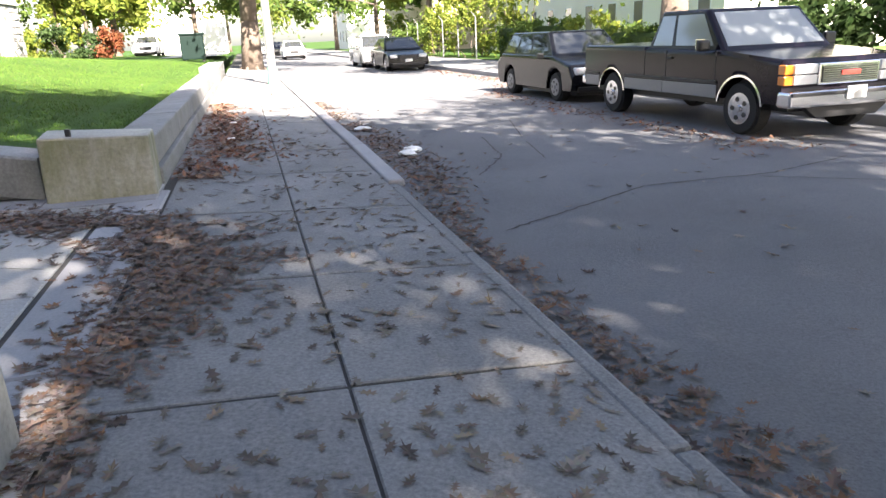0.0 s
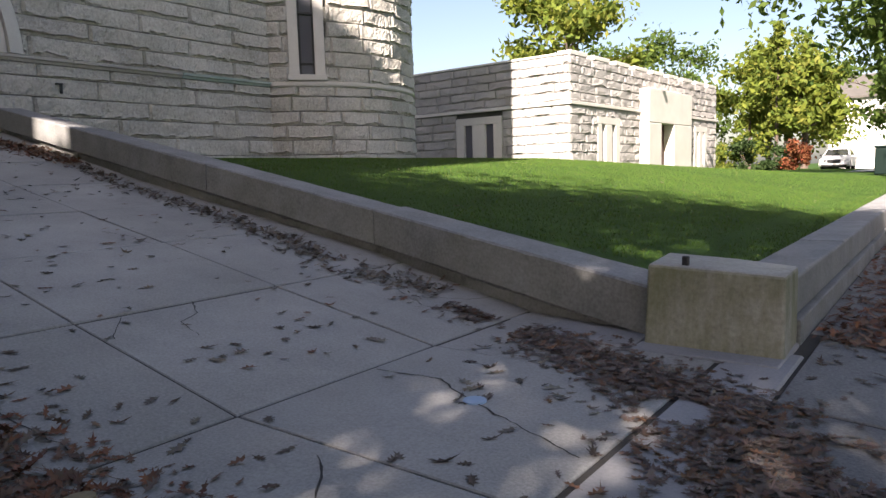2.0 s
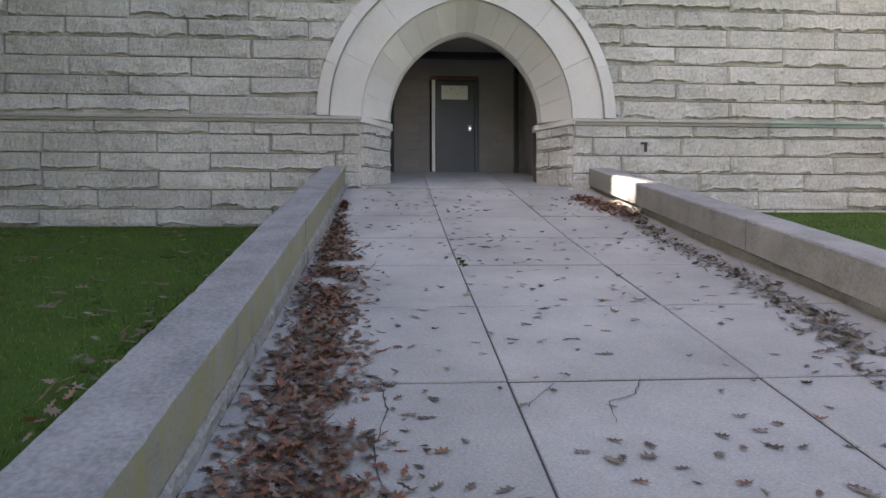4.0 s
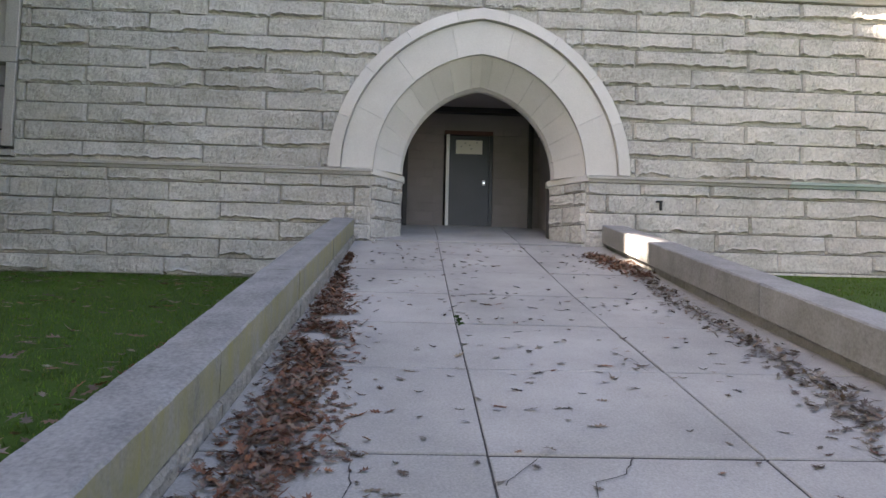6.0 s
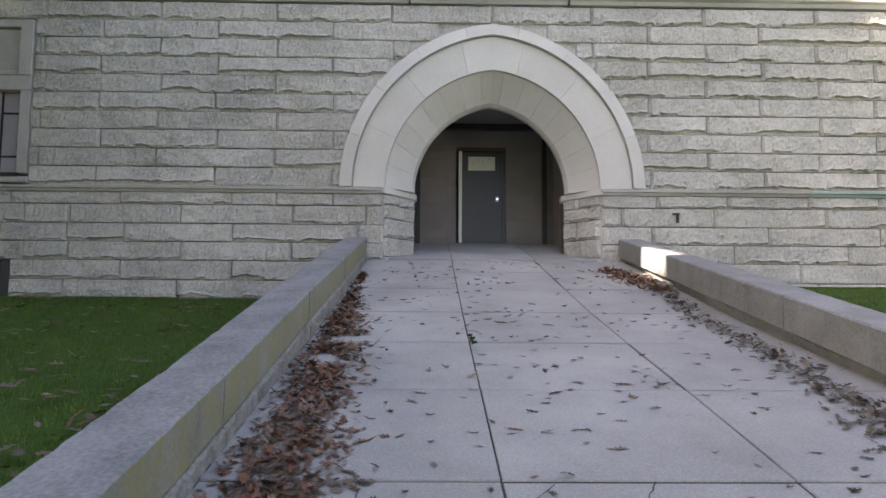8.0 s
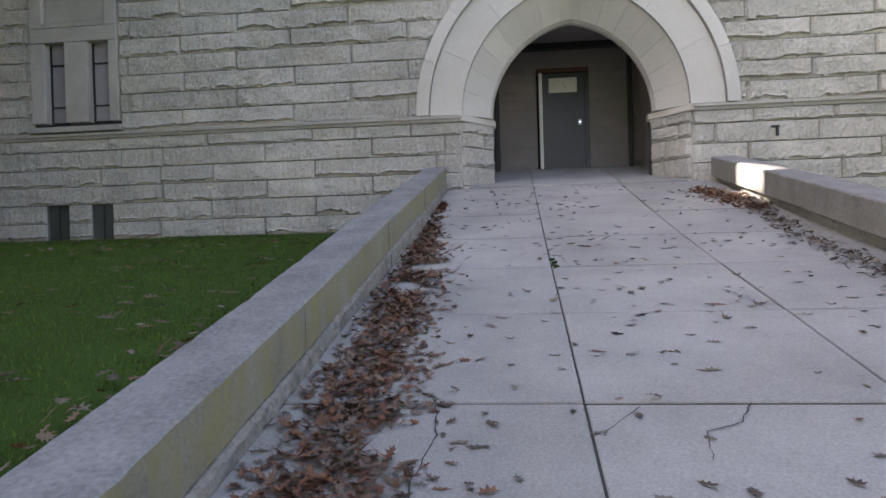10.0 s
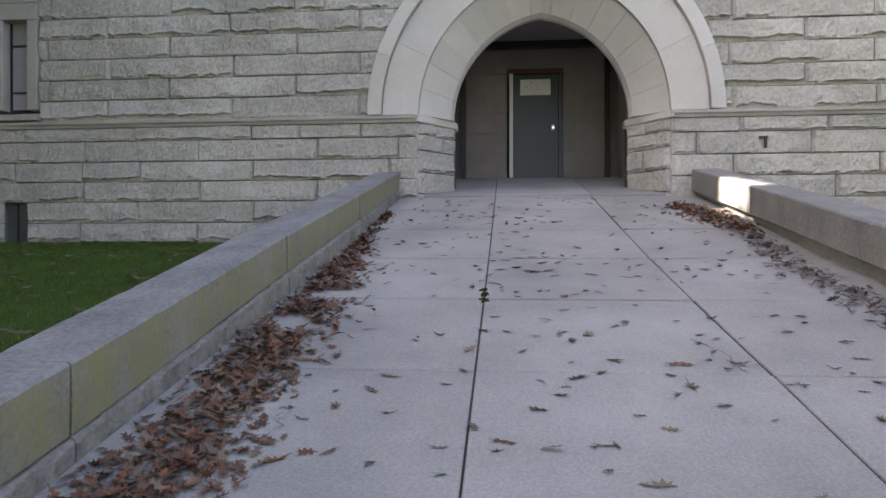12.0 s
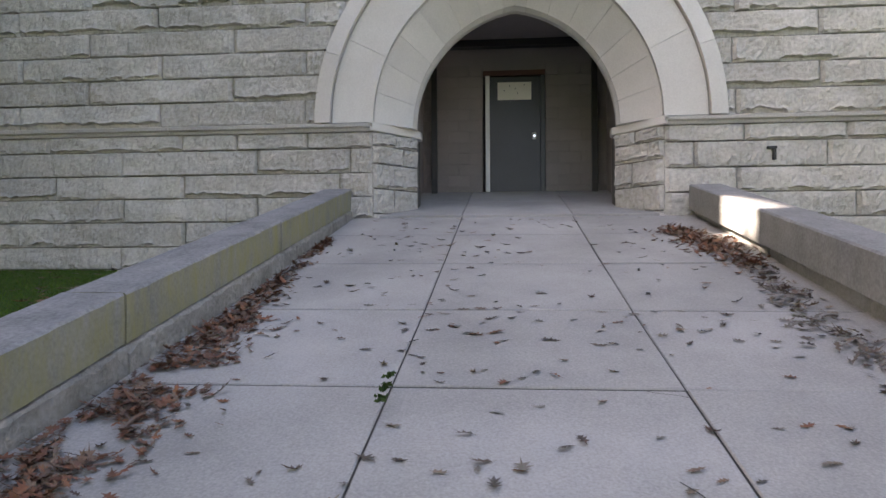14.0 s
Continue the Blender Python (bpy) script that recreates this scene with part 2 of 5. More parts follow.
def add_box(bm, x0, x1, y0, y1, z0, z1, bevel=0.0, segs=2):
    r = bmesh.ops.create_cube(bm, size=1)
    vs = r["verts"]
    for v in vs:
        v.co = Vector(((x0 + x1) / 2 + v.co.x * (x1 - x0), (y0 + y1) / 2 + v.co.y * (y1 - y0), (z0 + z1) / 2 + v.co.z * (z1 - z0)))
    if bevel:
        es = list({e for v in vs for e in v.link_edges})
        bmesh.ops.bevel(bm, geom=es, offset=bevel, segments=segs, profile=0.5, affect="EDGES")
    return bm


def box(x0, x1, y0, y1, z0, z1, bevel=0.0, segs=2):
    return add_box(bmesh.new(), x0, x1, y0, y1, z0, z1, bevel, segs)


def cyl(p0, p1, r0, r1, n=10, bm=None):
    bm = bm or bmesh.new()
    p0, p1 = Vector(p0), Vector(p1)
    d = p1 - p0
    m = Matrix.Translation((p0 + p1) / 2) @ d.to_track_quat("Z", "Y").to_matrix().to_4x4()
    bmesh.ops.create_cone(bm, cap_ends=True, segments=n, radius1=r0, radius2=r1, depth=d.length, matrix=m)
    return bm


def prism(points, x0, x1, axis="x", bevel=0.0):
    """An outline drawn out along an axis; points are the two other coordinates."""
    bm = bmesh.new()
    put = {"x": lambda a, b, c: (c, a, b), "y": lambda a, b, c: (a, c, b), "z": lambda a, b, c: (a, b, c)}[axis]
    f0 = bm.faces.new([bm.verts.new(put(a, b, x0)) for a, b in points])
    g = bmesh.ops.extrude_face_region(bm, geom=[f0])
    d = Vector(put(0, 0, x1 - x0))
    for v in g["geom"]:
        if isinstance(v, bmesh.types.BMVert):
            v.co += d
    if bevel:
        bmesh.ops.bevel(bm, geom=list(bm.edges), offset=bevel, segments=2, profile=0.5, affect="EDGES")
    return bm


def sheet(name, xs, ys, zfun, material):
    nx, ny = len(xs), len(ys)
    verts = [(x, y, zfun(x, y)) for y in ys for x in xs]
    faces = [(j * nx + i, j * nx + i + 1, (j + 1) * nx + i + 1, (j + 1) * nx + i) for j in range(ny - 1) for i in range(nx - 1)]
    return new(name, mesh_of(name, verts, faces, material, True))


def steps(points, v):
    for (a, za), (b, zb) in zip(points, points[1:]):
        if v <= b:
            k = (v - a) / (b - a)
            return za + (zb - za) * k
    return points[-1][1]


# ---- heights of the ground ----
RAMP = [(-16.2, 2.68), (-13.05, 2.08), (-10.25, 1.49), (-8.72, 1.175), (-7.24, 0.90), (-5.75, 0.634), (-4.26, 0.355), (-2.75, 0.085), (-0.8, 0.061), (6.0, -0.35)]


def ramp_z(x):
    return steps(RAMP, max(x, -16.2)) if x < -0.8 else -0.065 * (x - 0.14)


def wall_top(x):
    return steps([(-13.2, 2.52), (-4.6, 0.855), (-1.7, 0.40), (0, 0.3)], max(x, -13.2))


def wall_top_l(x):
    return steps([(-13.2, 2.52), (-7.4, 1.388), (-4.71, 0.836), (-2.59, 0.385), (-1.9, 0.30), (0, 0.3)], max(x, -13.2))


def road_z(x):
    return -0.115 - 0.027 * (x - 1.05) if x < 6.4 else -0.26


def lawn_r(x, y):
    base = steps([(-30, 1.62), (-13, 1.62), (-9.5, 1.50), (-7.2, 1.26), (-4.6, 0.80), (-2.0, 0.40), (-1.0, 0.36)], x)
    k = min(max((y - 20) / 22, 0), 1)
    flat = 0.75 if x < -8 else 0.75 + (0.45 - 0.75) * min(1, (x + 8) / 7)
    base = min(base, wall_top(x) - 0.03 + max(0, y - 7.3) * 0.3)
    return base * (1 - k) + min(base, flat) * k + 0.015 * noise.noise((x * 0.9, y * 0.9, 0))


def lawn_l(x, y):
    return steps([(-30, 1.37), (-13, 1.37), (-9, 1.15), (-5, 0.74), (-2.6, 0.40), (-0.8, 0.30)], x) + 0.015 * noise.noise((x * 0.9, y * 0.9, 3))


def frange(a, b, n):
    return [a + (b - a) * i / n for i in range(n + 1)]


# ---- ground, road ----
ground = sheet("ground", [-1500, -300, -60, 0, 60, 300, 1500], [-1500, -300, -60, 0, 60, 300, 1500], lambda x, y: -0.7, M_GRASS)
structure(ground, "dull green ground reaching the horizon", "ground")
road = sheet("road", [0.9] + frange(1.2, 8.1, 10), frange(-40, 140, 60), lambda x, y: road_z(x), M_ASPH)
structure(road, "worn grey asphalt road with cracks and leaf shade", "road")
far_walk = sheet("pavement_far", frange(8.25, 11.8, 3), frange(-40, 140, 30), lambda x, y: -0.12, M_WALK)
structure(far_walk, "pale concrete pavement across the road", "pavement")
far_verge = sheet("verge_far", frange(11.8, 70, 6), frange(-40, 140, 10), lambda x, y: -0.1, M_GRASS)
structure(far_verge, "grass verge behind the far pavement", "lawn")
far_kerb = part("kerb_far", box(8.1, 8.25, -40, 140, -0.4, -0.11, 0.02), M_GRANITE)
structure(far_kerb, "long granite kerb across the road", "kerb")


def polyline_strip(points, width, zfun, lift, name, material, parent, label=""):
    verts, faces = [], []
    rr = random.Random(len(points) * 7 + int(abs(points[0][0]) * 100))
    fine = []
    for a, b in zip(points, points[1:]):
        n = max(2, int(math.dist(a, b) / 0.05))
        for i in range(n):
            k = i / n
            fine.append((a[0] + (b[0] - a[0]) * k + rr.uniform(-0.014, 0.014), a[1] + (b[1] - a[1]) * k + rr.uniform(-0.012, 0.012)))
    fine.append(points[-1])
    for i, p in enumerate(fine):
        q, r = fine[max(0, i - 1)], fine[min(len(fine) - 1, i + 1)]
        d = Vector((r[0] - q[0], r[1] - q[1])).normalized()
        w = width * rr.uniform(0.4, 1.2) / 2
        for s in (-1, 1):
            x, y = p[0] - d.y * w * s, p[1] + d.x * w * s
            verts.append((x, y, zfun(x) + lift))
    faces = [(2 * i, 2 * i + 1, 2 * i + 3, 2 * i + 2) for i in range(len(fine) - 1)]
    return part(name, mesh_of(name, verts, faces, material), material, parent, label)


for pts in ([(2.0, 6.6), (2.6, 7.6), (2.9, 9.2)], [(3.0, 7.3), (3.3, 8.6)], [(1.5, 4.6), (3.2, 5.6), (4.6, 5.7), (6.0, 6.2)], [(4.4, 5.6), (5.4, 5.0)], [(2.2, 9.8), (3.3, 10.6), (4.4, 10.4)], [(3.4, 9.0), (4.0, 11.0)]):
    polyline_strip(pts, 0.022, road_z, 0.004, "crack", M_DIRT, road)


def slab(name, x0, x1, y0, y1, zfun, material, parent, thick=0.1, gap=0.012, c=0.006, label="", lift=0.0, gap_y=None):
    gy = gap if gap_y is None else gap_y
    x0, x1, y0, y1 = x0 + gap / 2, x1 - gap / 2, y0 + gy / 2, y1 - gy / 2
    v = []
    for ins, dz in ((0, -thick), (0, -c), (c, 0)):
        for x, y in ((x0 + ins, y0 + ins), (x1 - ins, y0 + ins), (x1 - ins, y1 - ins), (x0 + ins, y1 - ins)):
            v.append((x, y, zfun(x) + dz + lift))
    f = [(8, 9, 10, 11)]
    for k in (0, 4):
        f += [(k + i, k + (i + 1) % 4, k + 4 + (i + 1) % 4, k + 4 + i) for i in range(4)]
    return part(name, mesh_of(name, v, f, material), material, parent, label)


# ---- sidewalk and ramp beds (their slabs come at the end) ----
walk_bed = sheet("sidewalk", frange(-0.85, 1.03, 4), frange(-14, 100, 30), lambda x, y: ramp_z(max(x, -0.799)) - 0.009, M_DIRT)
structure(walk_bed, "grey concrete sidewalk in square slabs with leaves", "pavement")
ramp_bed = sheet("ramp", [-16.2, -14, -13.05, -10.25, -8.72, -7.24, -5.75, -4.26, -2.75, -1.5, -0.78], [1.98, 4.6, 7.1], lambda x, y: ramp_z(min(x, -0.81)) - 0.009, M_DIRT)
structure(ramp_bed, "sloping concrete ramp up to the arched entrance", "pavement")


# ---- stone walls beside the ramp ----
def coping(name, xa, xb, y0, y1, top_a, top_b, h, material, parent, seed, rough=1.0):
    """One long stone, worn and chipped along its edges, that slopes with the wall."""
    rr = random.Random(seed)
    bm = bmesh.new()
    n = max(8, int(abs(xb - xa) / 0.07))
    rings = []
    for i in range(n + 1):
        k = i / n
        x = xa + (xb - xa) * k
        t = top_a + (top_b - top_a) * k
        j = lambda a=0.003: rr.uniform(-a, a) * rough
        nz = lambda q, f=3.0: noise.noise((x * f, q * 3.7, seed * 1.3))
        e = 0.014 + 0.006 * rough * abs(nz(1, 6.0)) + (0.008 * rough if nz(2, 9.0) > 0.5 else 0.0)
        f = 0.014 + 0.006 * rough * abs(nz(3, 6.0)) + (0.008 * rough if nz(4, 9.0) > 0.5 else 0.0)
        bow = 0.006 * rough
        ring = [(y0, t - h), (y0 + bow * nz(5), t - h * 0.55), (y0 + j(), t - e), (y0 + e, t + j(0.0015)), ((y0 + y1) / 2, t + 0.004 * nz(6)),
                (y1 - f, t + j(0.0015)), (y1 + j(), t - f), (y1 + bow * nz(7), t - h * 0.55), (y1 - 0.008 * rough * abs(nz(8, 5.0)), t - h)]
        rings.append([bm.verts.new((x, y, z)) for y, z in ring])
    m = len(rings[0])
    for a, b in zip(rings, rings[1:]):
        for i in range(m):
            bm.faces.new((a[i], a[(i + 1) % m], b[(i + 1) % m], b[i]))
    bm.faces.new(rings[0])
    bm.faces.new(rings[-1])
    return part(name, bm, material, parent)


wall_l = structure(empty("ramp_wall_left", "", ""), "low mossy granite wall along the ramp", "wall")
lx = [-13.1, -10.05, -7.37, -4.71, -1.9]
for i, (a, b) in enumerate(zip(lx, lx[1:])):
    coping("coping_stone", a + 0.009, b - 0.009, 1.93, 2.316, wall_top_l(a), wall_top_l(b), 0.29, M_COPE, wall_l, i)
    part("joint_mortar", prism([(1.95, wall_top_l(b) - 0.29), (2.30, wall_top_l(b) - 0.29), (2.30, wall_top_l(b) - 0.012), (1.95, wall_top_l(b) - 0.012)], b - 0.012, b + 0.012), M_MORTAR, wall_l)
for i, (a, b) in enumerate(zip(lx, lx[1:])):
    coping("plinth_stone", a + 0.004, b - 0.004, 1.95, 2.335, wall_top_l(a) - 0.30, wall_top_l(b) - 0.30, 0.75, M_PLINTH, wall_l, i + 40, 4.0)
wall_r = structure(empty("ramp_wall_right", "", ""), "low grey granite wall with projecting coping stones", "wall")
rx = [-13.1, -10.5, -7.25, -4.57, -1.72]
ry = [6.87, 6.87, 6.85, 6.81, 6.31]
for i in range(4):
    a, b = rx[i], rx[i + 1]
    for nm, dy, dz, h, m, s in (("coping_stone", 0.0, 0.0, 0.33, M_COPE2, 60), ("plinth_stone", 0.085, -0.36, 0.7, M_COPE2, 80)):
        ob = coping(nm, a + 0.007, b - 0.007, dy, 0.42 if i < 3 else 0.5, wall_top(a) + dz, wall_top(b) + dz, h, m, wall_r, i + s, 1.0 if dz == 0 else 3.0)
        me = ob.data
        for v in me.vertices:
            k = (v.co.x - a) / (b - a)
            v.co.y += ry[i] + (ry[i + 1] - ry[i]) * k
# corner block, cut across the corner
block = prism([(-0.865, 6.10), (-0.88, 6.57), (-1.30, 6.80), (-1.75, 6.72), (-1.67, 6.10)], 0.0, 0.55, "z", 0.018)
for v in block.verts:
    if v.co.z > 0.45:
        v.co.y += 0.05
        v.co.x -= 0.02 * (v.co.x + 1.27)
        v.co.z += 0.02 if v.co.x < -1.45 else -0.01
corner = part("corner_block", block, M_BLOCK)
tagged(corner, "large stained granite corner block with green algae", "stone block")
part("iron_staple", box(-1.475, -1.435, 6.22, 6.26, 0.52, 0.62, 0.008), M_BLACK, corner, "small rusty iron staple")
footing = structure(empty("footing", "", ""), "flat granite footing stones under the wall end", "footing")
for x0, x1, y0 in ((-3.55, -2.66, 6.28), (-2.65, -1.70, 6.0), (-1.69, -0.86, 5.93)):
    part("footing_stone", box(x0, x1, y0, 6.55, -0.1, 0.078, 0.012), M_GRANITE, footing)
# retaining wall along the sidewalk
wall_s = structure(empty("street_wall", "", ""), "low granite retaining wall along the sidewalk", "wall")
sy = [6.58, 8.9, 11.3, 13.8, 16.3, 18.9, 21.5, 24.0]
for i, (a, b) in enumerate(zip(sy, sy[1:])):
    top = 0.47 + 0.002 * (a - 6)
    bm = box(-1.27, -0.90, a + 0.006, b - 0.006, 0.22, top, 0.018)
    part("coping_stone", bm, M_COPE2, wall_s)
    part("plinth_stone", box(-1.25, -0.86, a + 0.003, b - 0.003, -0.2, 0.212, 0.012), M_COPE2, wall_s)
# end of the other wall at the sidewalk
end_block = part("end_block", box(-1.88, -0.87, 1.66, 2.46, -0.05, 0.47, 0.03, 3), M_COPE2)
tagged(end_block, "weathered granite end block of the ramp wall", "stone block")
swall = structure(empty("street_wall_south", "", ""), "low granite retaining wall beside the lawn", "wall")
for i in range(5):
    b = 1.65 - 2.6 * i
    part("coping_stone", box(-1.3, -0.95, b - 2.59, b - 0.005, -0.2, 0.44, 0.02), M_COPE2, swall)
post = empty("post_stub", "short rusty metal post stub with a bent bracket", "post")
part("stub", cyl((-1.97, 2.80, 0.0), (-2.0, 2.79, 0.33), 0.05, 0.05, 14), M_POST, post)
part("bracket", box(-2.03, -1.88, 2.77, 2.81, 0.305, 0.328, 0.008), M_BLACK, post, "dark bent bracket")

# ---- kerb of the sidewalk ----
kerb = structure(empty("kerb", "", ""), "granite kerb stones along the sidewalk", "kerb")
for i in range(24):
    a = 6.35 + i * 2.2
    bm = box(1.035, 1.20, a + 0.006, a + 2.194, -0.4, -0.02, 0.025, 3)
    if i == 0:
        for v in bm.verts:
            if v.co.y < a + 0.2:
                v.co.z -= 0.03
    part("kerb_stone", bm, M_GRANITE, kerb)
for i in range(8):
    a = 6.33 - (i + 1) * 2.2
    part("kerb_stone", box(1.035, 1.13, a + 0.006, a + 2.194, -0.4, -0.078, 0.02), M_WALK, kerb)

# ---- lawns ----
lawn = sheet("lawn_right", frange(-24, -1.2, 46), frange(7.0, 60, 70), lawn_r, M_GRASS)
for v in lawn.data.vertices:
    if v.co.y < 7.01 and v.co.x > -4.4:
        v.co.y = 7.0 - 0.4 * min(1, (v.co.x + 4.4) / 2.7)
structure(lawn, "mown green lawn rising to the building", "lawn")
lawn2 = sheet("lawn_left", frange(-24, -1.2, 46), frange(-14, 1.97, 30), lawn_l, M_GRASS)
structure(lawn2, "mown green lawn with scattered leaves", "lawn")


def blades(name, n, xr, yr, zfun, h, seed, label):
    r = np.random.RandomState(seed)
    x, y = r.uniform(*xr, n), r.uniform(*yr, n)
    z = np.array([zfun(a, b) for a, b in zip(x, y)]) - 0.005
    ang, hh, w = r.uniform(0, 6.28, n), h * r.uniform(0.5, 1.2, n), h * 0.16
    lean = r.uniform(-0.5, 0.5, (n, 2)) * hh[:, None]
    v = np.empty((n, 3, 3))
    v[:, 0] = np.stack([x - np.cos(ang) * w, y - np.sin(ang) * w, z], 1)
    v[:, 1] = np.stack([x + np.cos(ang) * w, y + np.sin(ang) * w, z], 1)
    v[:, 2] = np.stack([x + lean[:, 0], y + lean[:, 1], z + hh], 1)
    me = mesh_of(name, v.reshape(-1, 3), np.arange(3 * n).reshape(-1, 3).tolist(), M_BLADE)
    return tagged(new(name, me), label, "grass", kind="stuff")


blades("grass", 110000, (-12.9, -1.25), (7.3, 20), lawn_r, 0.032, 1, "short mown green grass of the lawn")
blades("grass", 20000, (-11.5, -1.25), (20, 36), lawn_r, 0.045, 2, "short mown green grass of the lawn")
blades("grass", 110000, (-13.0, -1.3), (-7, 1.93), lawn_l, 0.032, 3, "short mown green grass of the lawn")


# ---- rock-faced stones ----
def rock_mesh(name, seed, material, length=2.1, relief=1.0, step=0.04, rough=1.0):
    """A stone one unit long and high, of about this true length: a pitched, lumpy face, on many stones broken off in a ragged ledge above the foot; the face looks towards +x."""
    rr = random.Random(seed)
    nx = max(6, int(length / step))
    cols = nx + 1
    level = rr.choice((-0.12, -0.02, 0.05, 0.08, 0.12, 0.17))
    tilt = rr.uniform(-0.010, 0.012)
    rows = (0.0, 0.03, 0.5, 1.0, 1.06, 1.18, 1.36, 1.56, 1.76, 1.90, 1.965, 2.0)
    nr = len(rows)
    verts = []
    for j, q in enumerate(rows):
        for i in range(cols):
            u = i / nx
            s = u * length
            jag = level + 0.20 * noise.noise((s * 1.6 + seed * 7.3, seed * 1.9, 0.0)) + 0.10 * noise.noise((s * 5.0, seed * 2.7, 4.0)) + 0.09 * noise.noise((s * 13.0, seed * 2.7, 9.0))
            broken = min(max((jag - 0.03) * 14, 0.0), 1.0)
            jag = min(max(jag, 0.06), 0.45)
            w = jag * q if q <= 1 else jag + (1 - jag) * (q - 1)
            p = (s * 4.0, w * 1.7, seed * 3.1)
            lump = 0.013 * noise.noise(p) + 0.011 * abs(noise.noise((s * 9.0, w * 3.6, seed * 1.7))) + 0.006 * noise.noise((s * 21.0, w * 8.0, seed * 0.7))
            face = 0.026 + tilt * (w - 0.5) + lump * rough + 0.010 * broken * (1 - w)
            low = face * (1 - broken) + (0.006 + 0.006 * noise.noise((s * 11.0, w * 5.0, seed * 5.0))) * broken
            d = (0.004, low * 0.8, low, low, face + 0.006 * broken, face, face, face, face, face * 0.95, face * 0.85, 0.006)[j]
            edge = min(u, 1 - u) * length
            if edge < 0.012:
                d = min(d, 0.006)
            verts.append((max(d, 0.001) * relief, u + (rr.uniform(-0.2, 0.2) / nx if 0 < i < nx and 0 < j < nr - 1 else 0), w))
    faces = [(j * cols + i, j * cols + i + 1, (j + 1) * cols + i + 1, (j + 1) * cols + i) for j in range(nr - 1) for i in range(nx)]
    b = len(verts)
    verts += [(-0.2, 0, 0), (-0.2, 1, 0), (-0.2, 1, 1), (-0.2, 0, 1)]
    bottom = list(range(nx, -1, -1))
    top = [(nr - 1) * cols + i for i in range(cols)]
    left = [j * cols for j in range(nr)]
    right = [j * cols + nx for j in range(nr - 1, -1, -1)]
    faces += [bottom + [b, b + 1], top + [b + 2, b + 3], left + [b + 3, b], right + [b + 1, b + 2]]
    return mesh_of(name, verts, faces, material)


ROCKS = [rock_mesh("stone", s, M_ROCK, 2.1, 2.0) for s in range(20)]
ROCKS_S = [rock_mesh("stone", s + 30, M_ROCK, 1.0, 2.0) for s in range(14)]
ROCKS_A = [rock_mesh("stone", s + 50, M_ROCK_A, 1.1, 1.7, 0.11, 1.3) for s in range(10)]
FLAT = [rock_mesh("stone", s + 90, M_ROCK, 0.45, 1.7, 0.05, 1.5) for s in range(6)]


def stone(parent, m, length, height, rr, pool=None):
    ob = new("stone", rr.choice(pool or ROCKS))
    ob.parent = parent
    ob.matrix_basis = m @ Matrix.Diagonal((1, length, height, 1))
    return ob


MID = 4.59
FACE = -13.06
BELT0, BELT1 = 3.285, 3.405


def arc_half(a, h, z):
    """Half width of a slightly pointed arch of half span a and rise h, z above its springing."""
    r = (a * a + h * h) / (2 * a)
    return a - r + math.sqrt(max(r * r - z * z, 0)) if z < h else 0.0


def arc_point(a, h, u):
    """From the one springing (u = 0) over the crown to the other (u = 1)."""
    r = (a * a + h * h) / (2 * a)
    top = math.asin(min(1, h / r))
    s = -1 if u <= 0.5 else 1
    k = (u if u <= 0.5 else 1 - u) * 2 * top
    return s * (a - r + r * math.cos(k)), r * math.sin(k)


LOW_ROWS = [(1.05, 1.38), (1.38, 1.70), (1.70, 2.05), (2.05, 2.385), (2.385, 2.715), (2.715, 3.06), (3.06, BELT0)]


def course_rows():
    up = [(BELT1 + 0.3435 * i, BELT1 + 0.3435 * (i + 1)) for i in range(10)]
    return LOW_ROWS + up + [(7.06, 7.40), (7.40, 7.74), (7.74, 8.08)]


# where the upright joints of the lower courses fall, course by course
LOW_JOINTS = [(-10.0, -7.9, -5.8, -2.1, 0.0, 8.6, 10.7), (-8.9, -6.9, -3.1, -1.07, 1.0, 7.6, 9.7, 11.6), (-8.1, -6.2, -4.04, -2.09, -0.1, 1.6, 8.1, 10.2, 12.0),
              (-9.9, -7.8, -5.8, -3.83, -3.03, -1.02, 0.96, 7.2, 9.0, 11.1), (-8.6, -6.5, -4.27, -3.07, -2.05, -0.11, 2.14, 7.5, 9.64, 11.7),
              (-9.9, -7.8, -5.8, -3.84, -3.02, -1.05, 0.96, 2.29, 6.95, 8.65, 10.7), (-8.1, -6.1, -4.1, -2.14, -0.14, 0.66, 1.68, 7.6, 8.9, 10.4, 11.7)]


WIN = (-5.57, -3.82, 3.42, 6.45)
BASE_WINS = ((-5.39, -4.94, 1.30, 2.06), (-4.47, -4.05, 1.30, 2.06))


def blocked(y0, y1, z0, z1):
    """The openings that cut into a stone of this course."""
    return [(a, b) for a, b, c, d in (WIN,) + BASE_WINS if z0 < d - 0.05 and z1 > c + 0.05 and y0 < b and y1 > a]


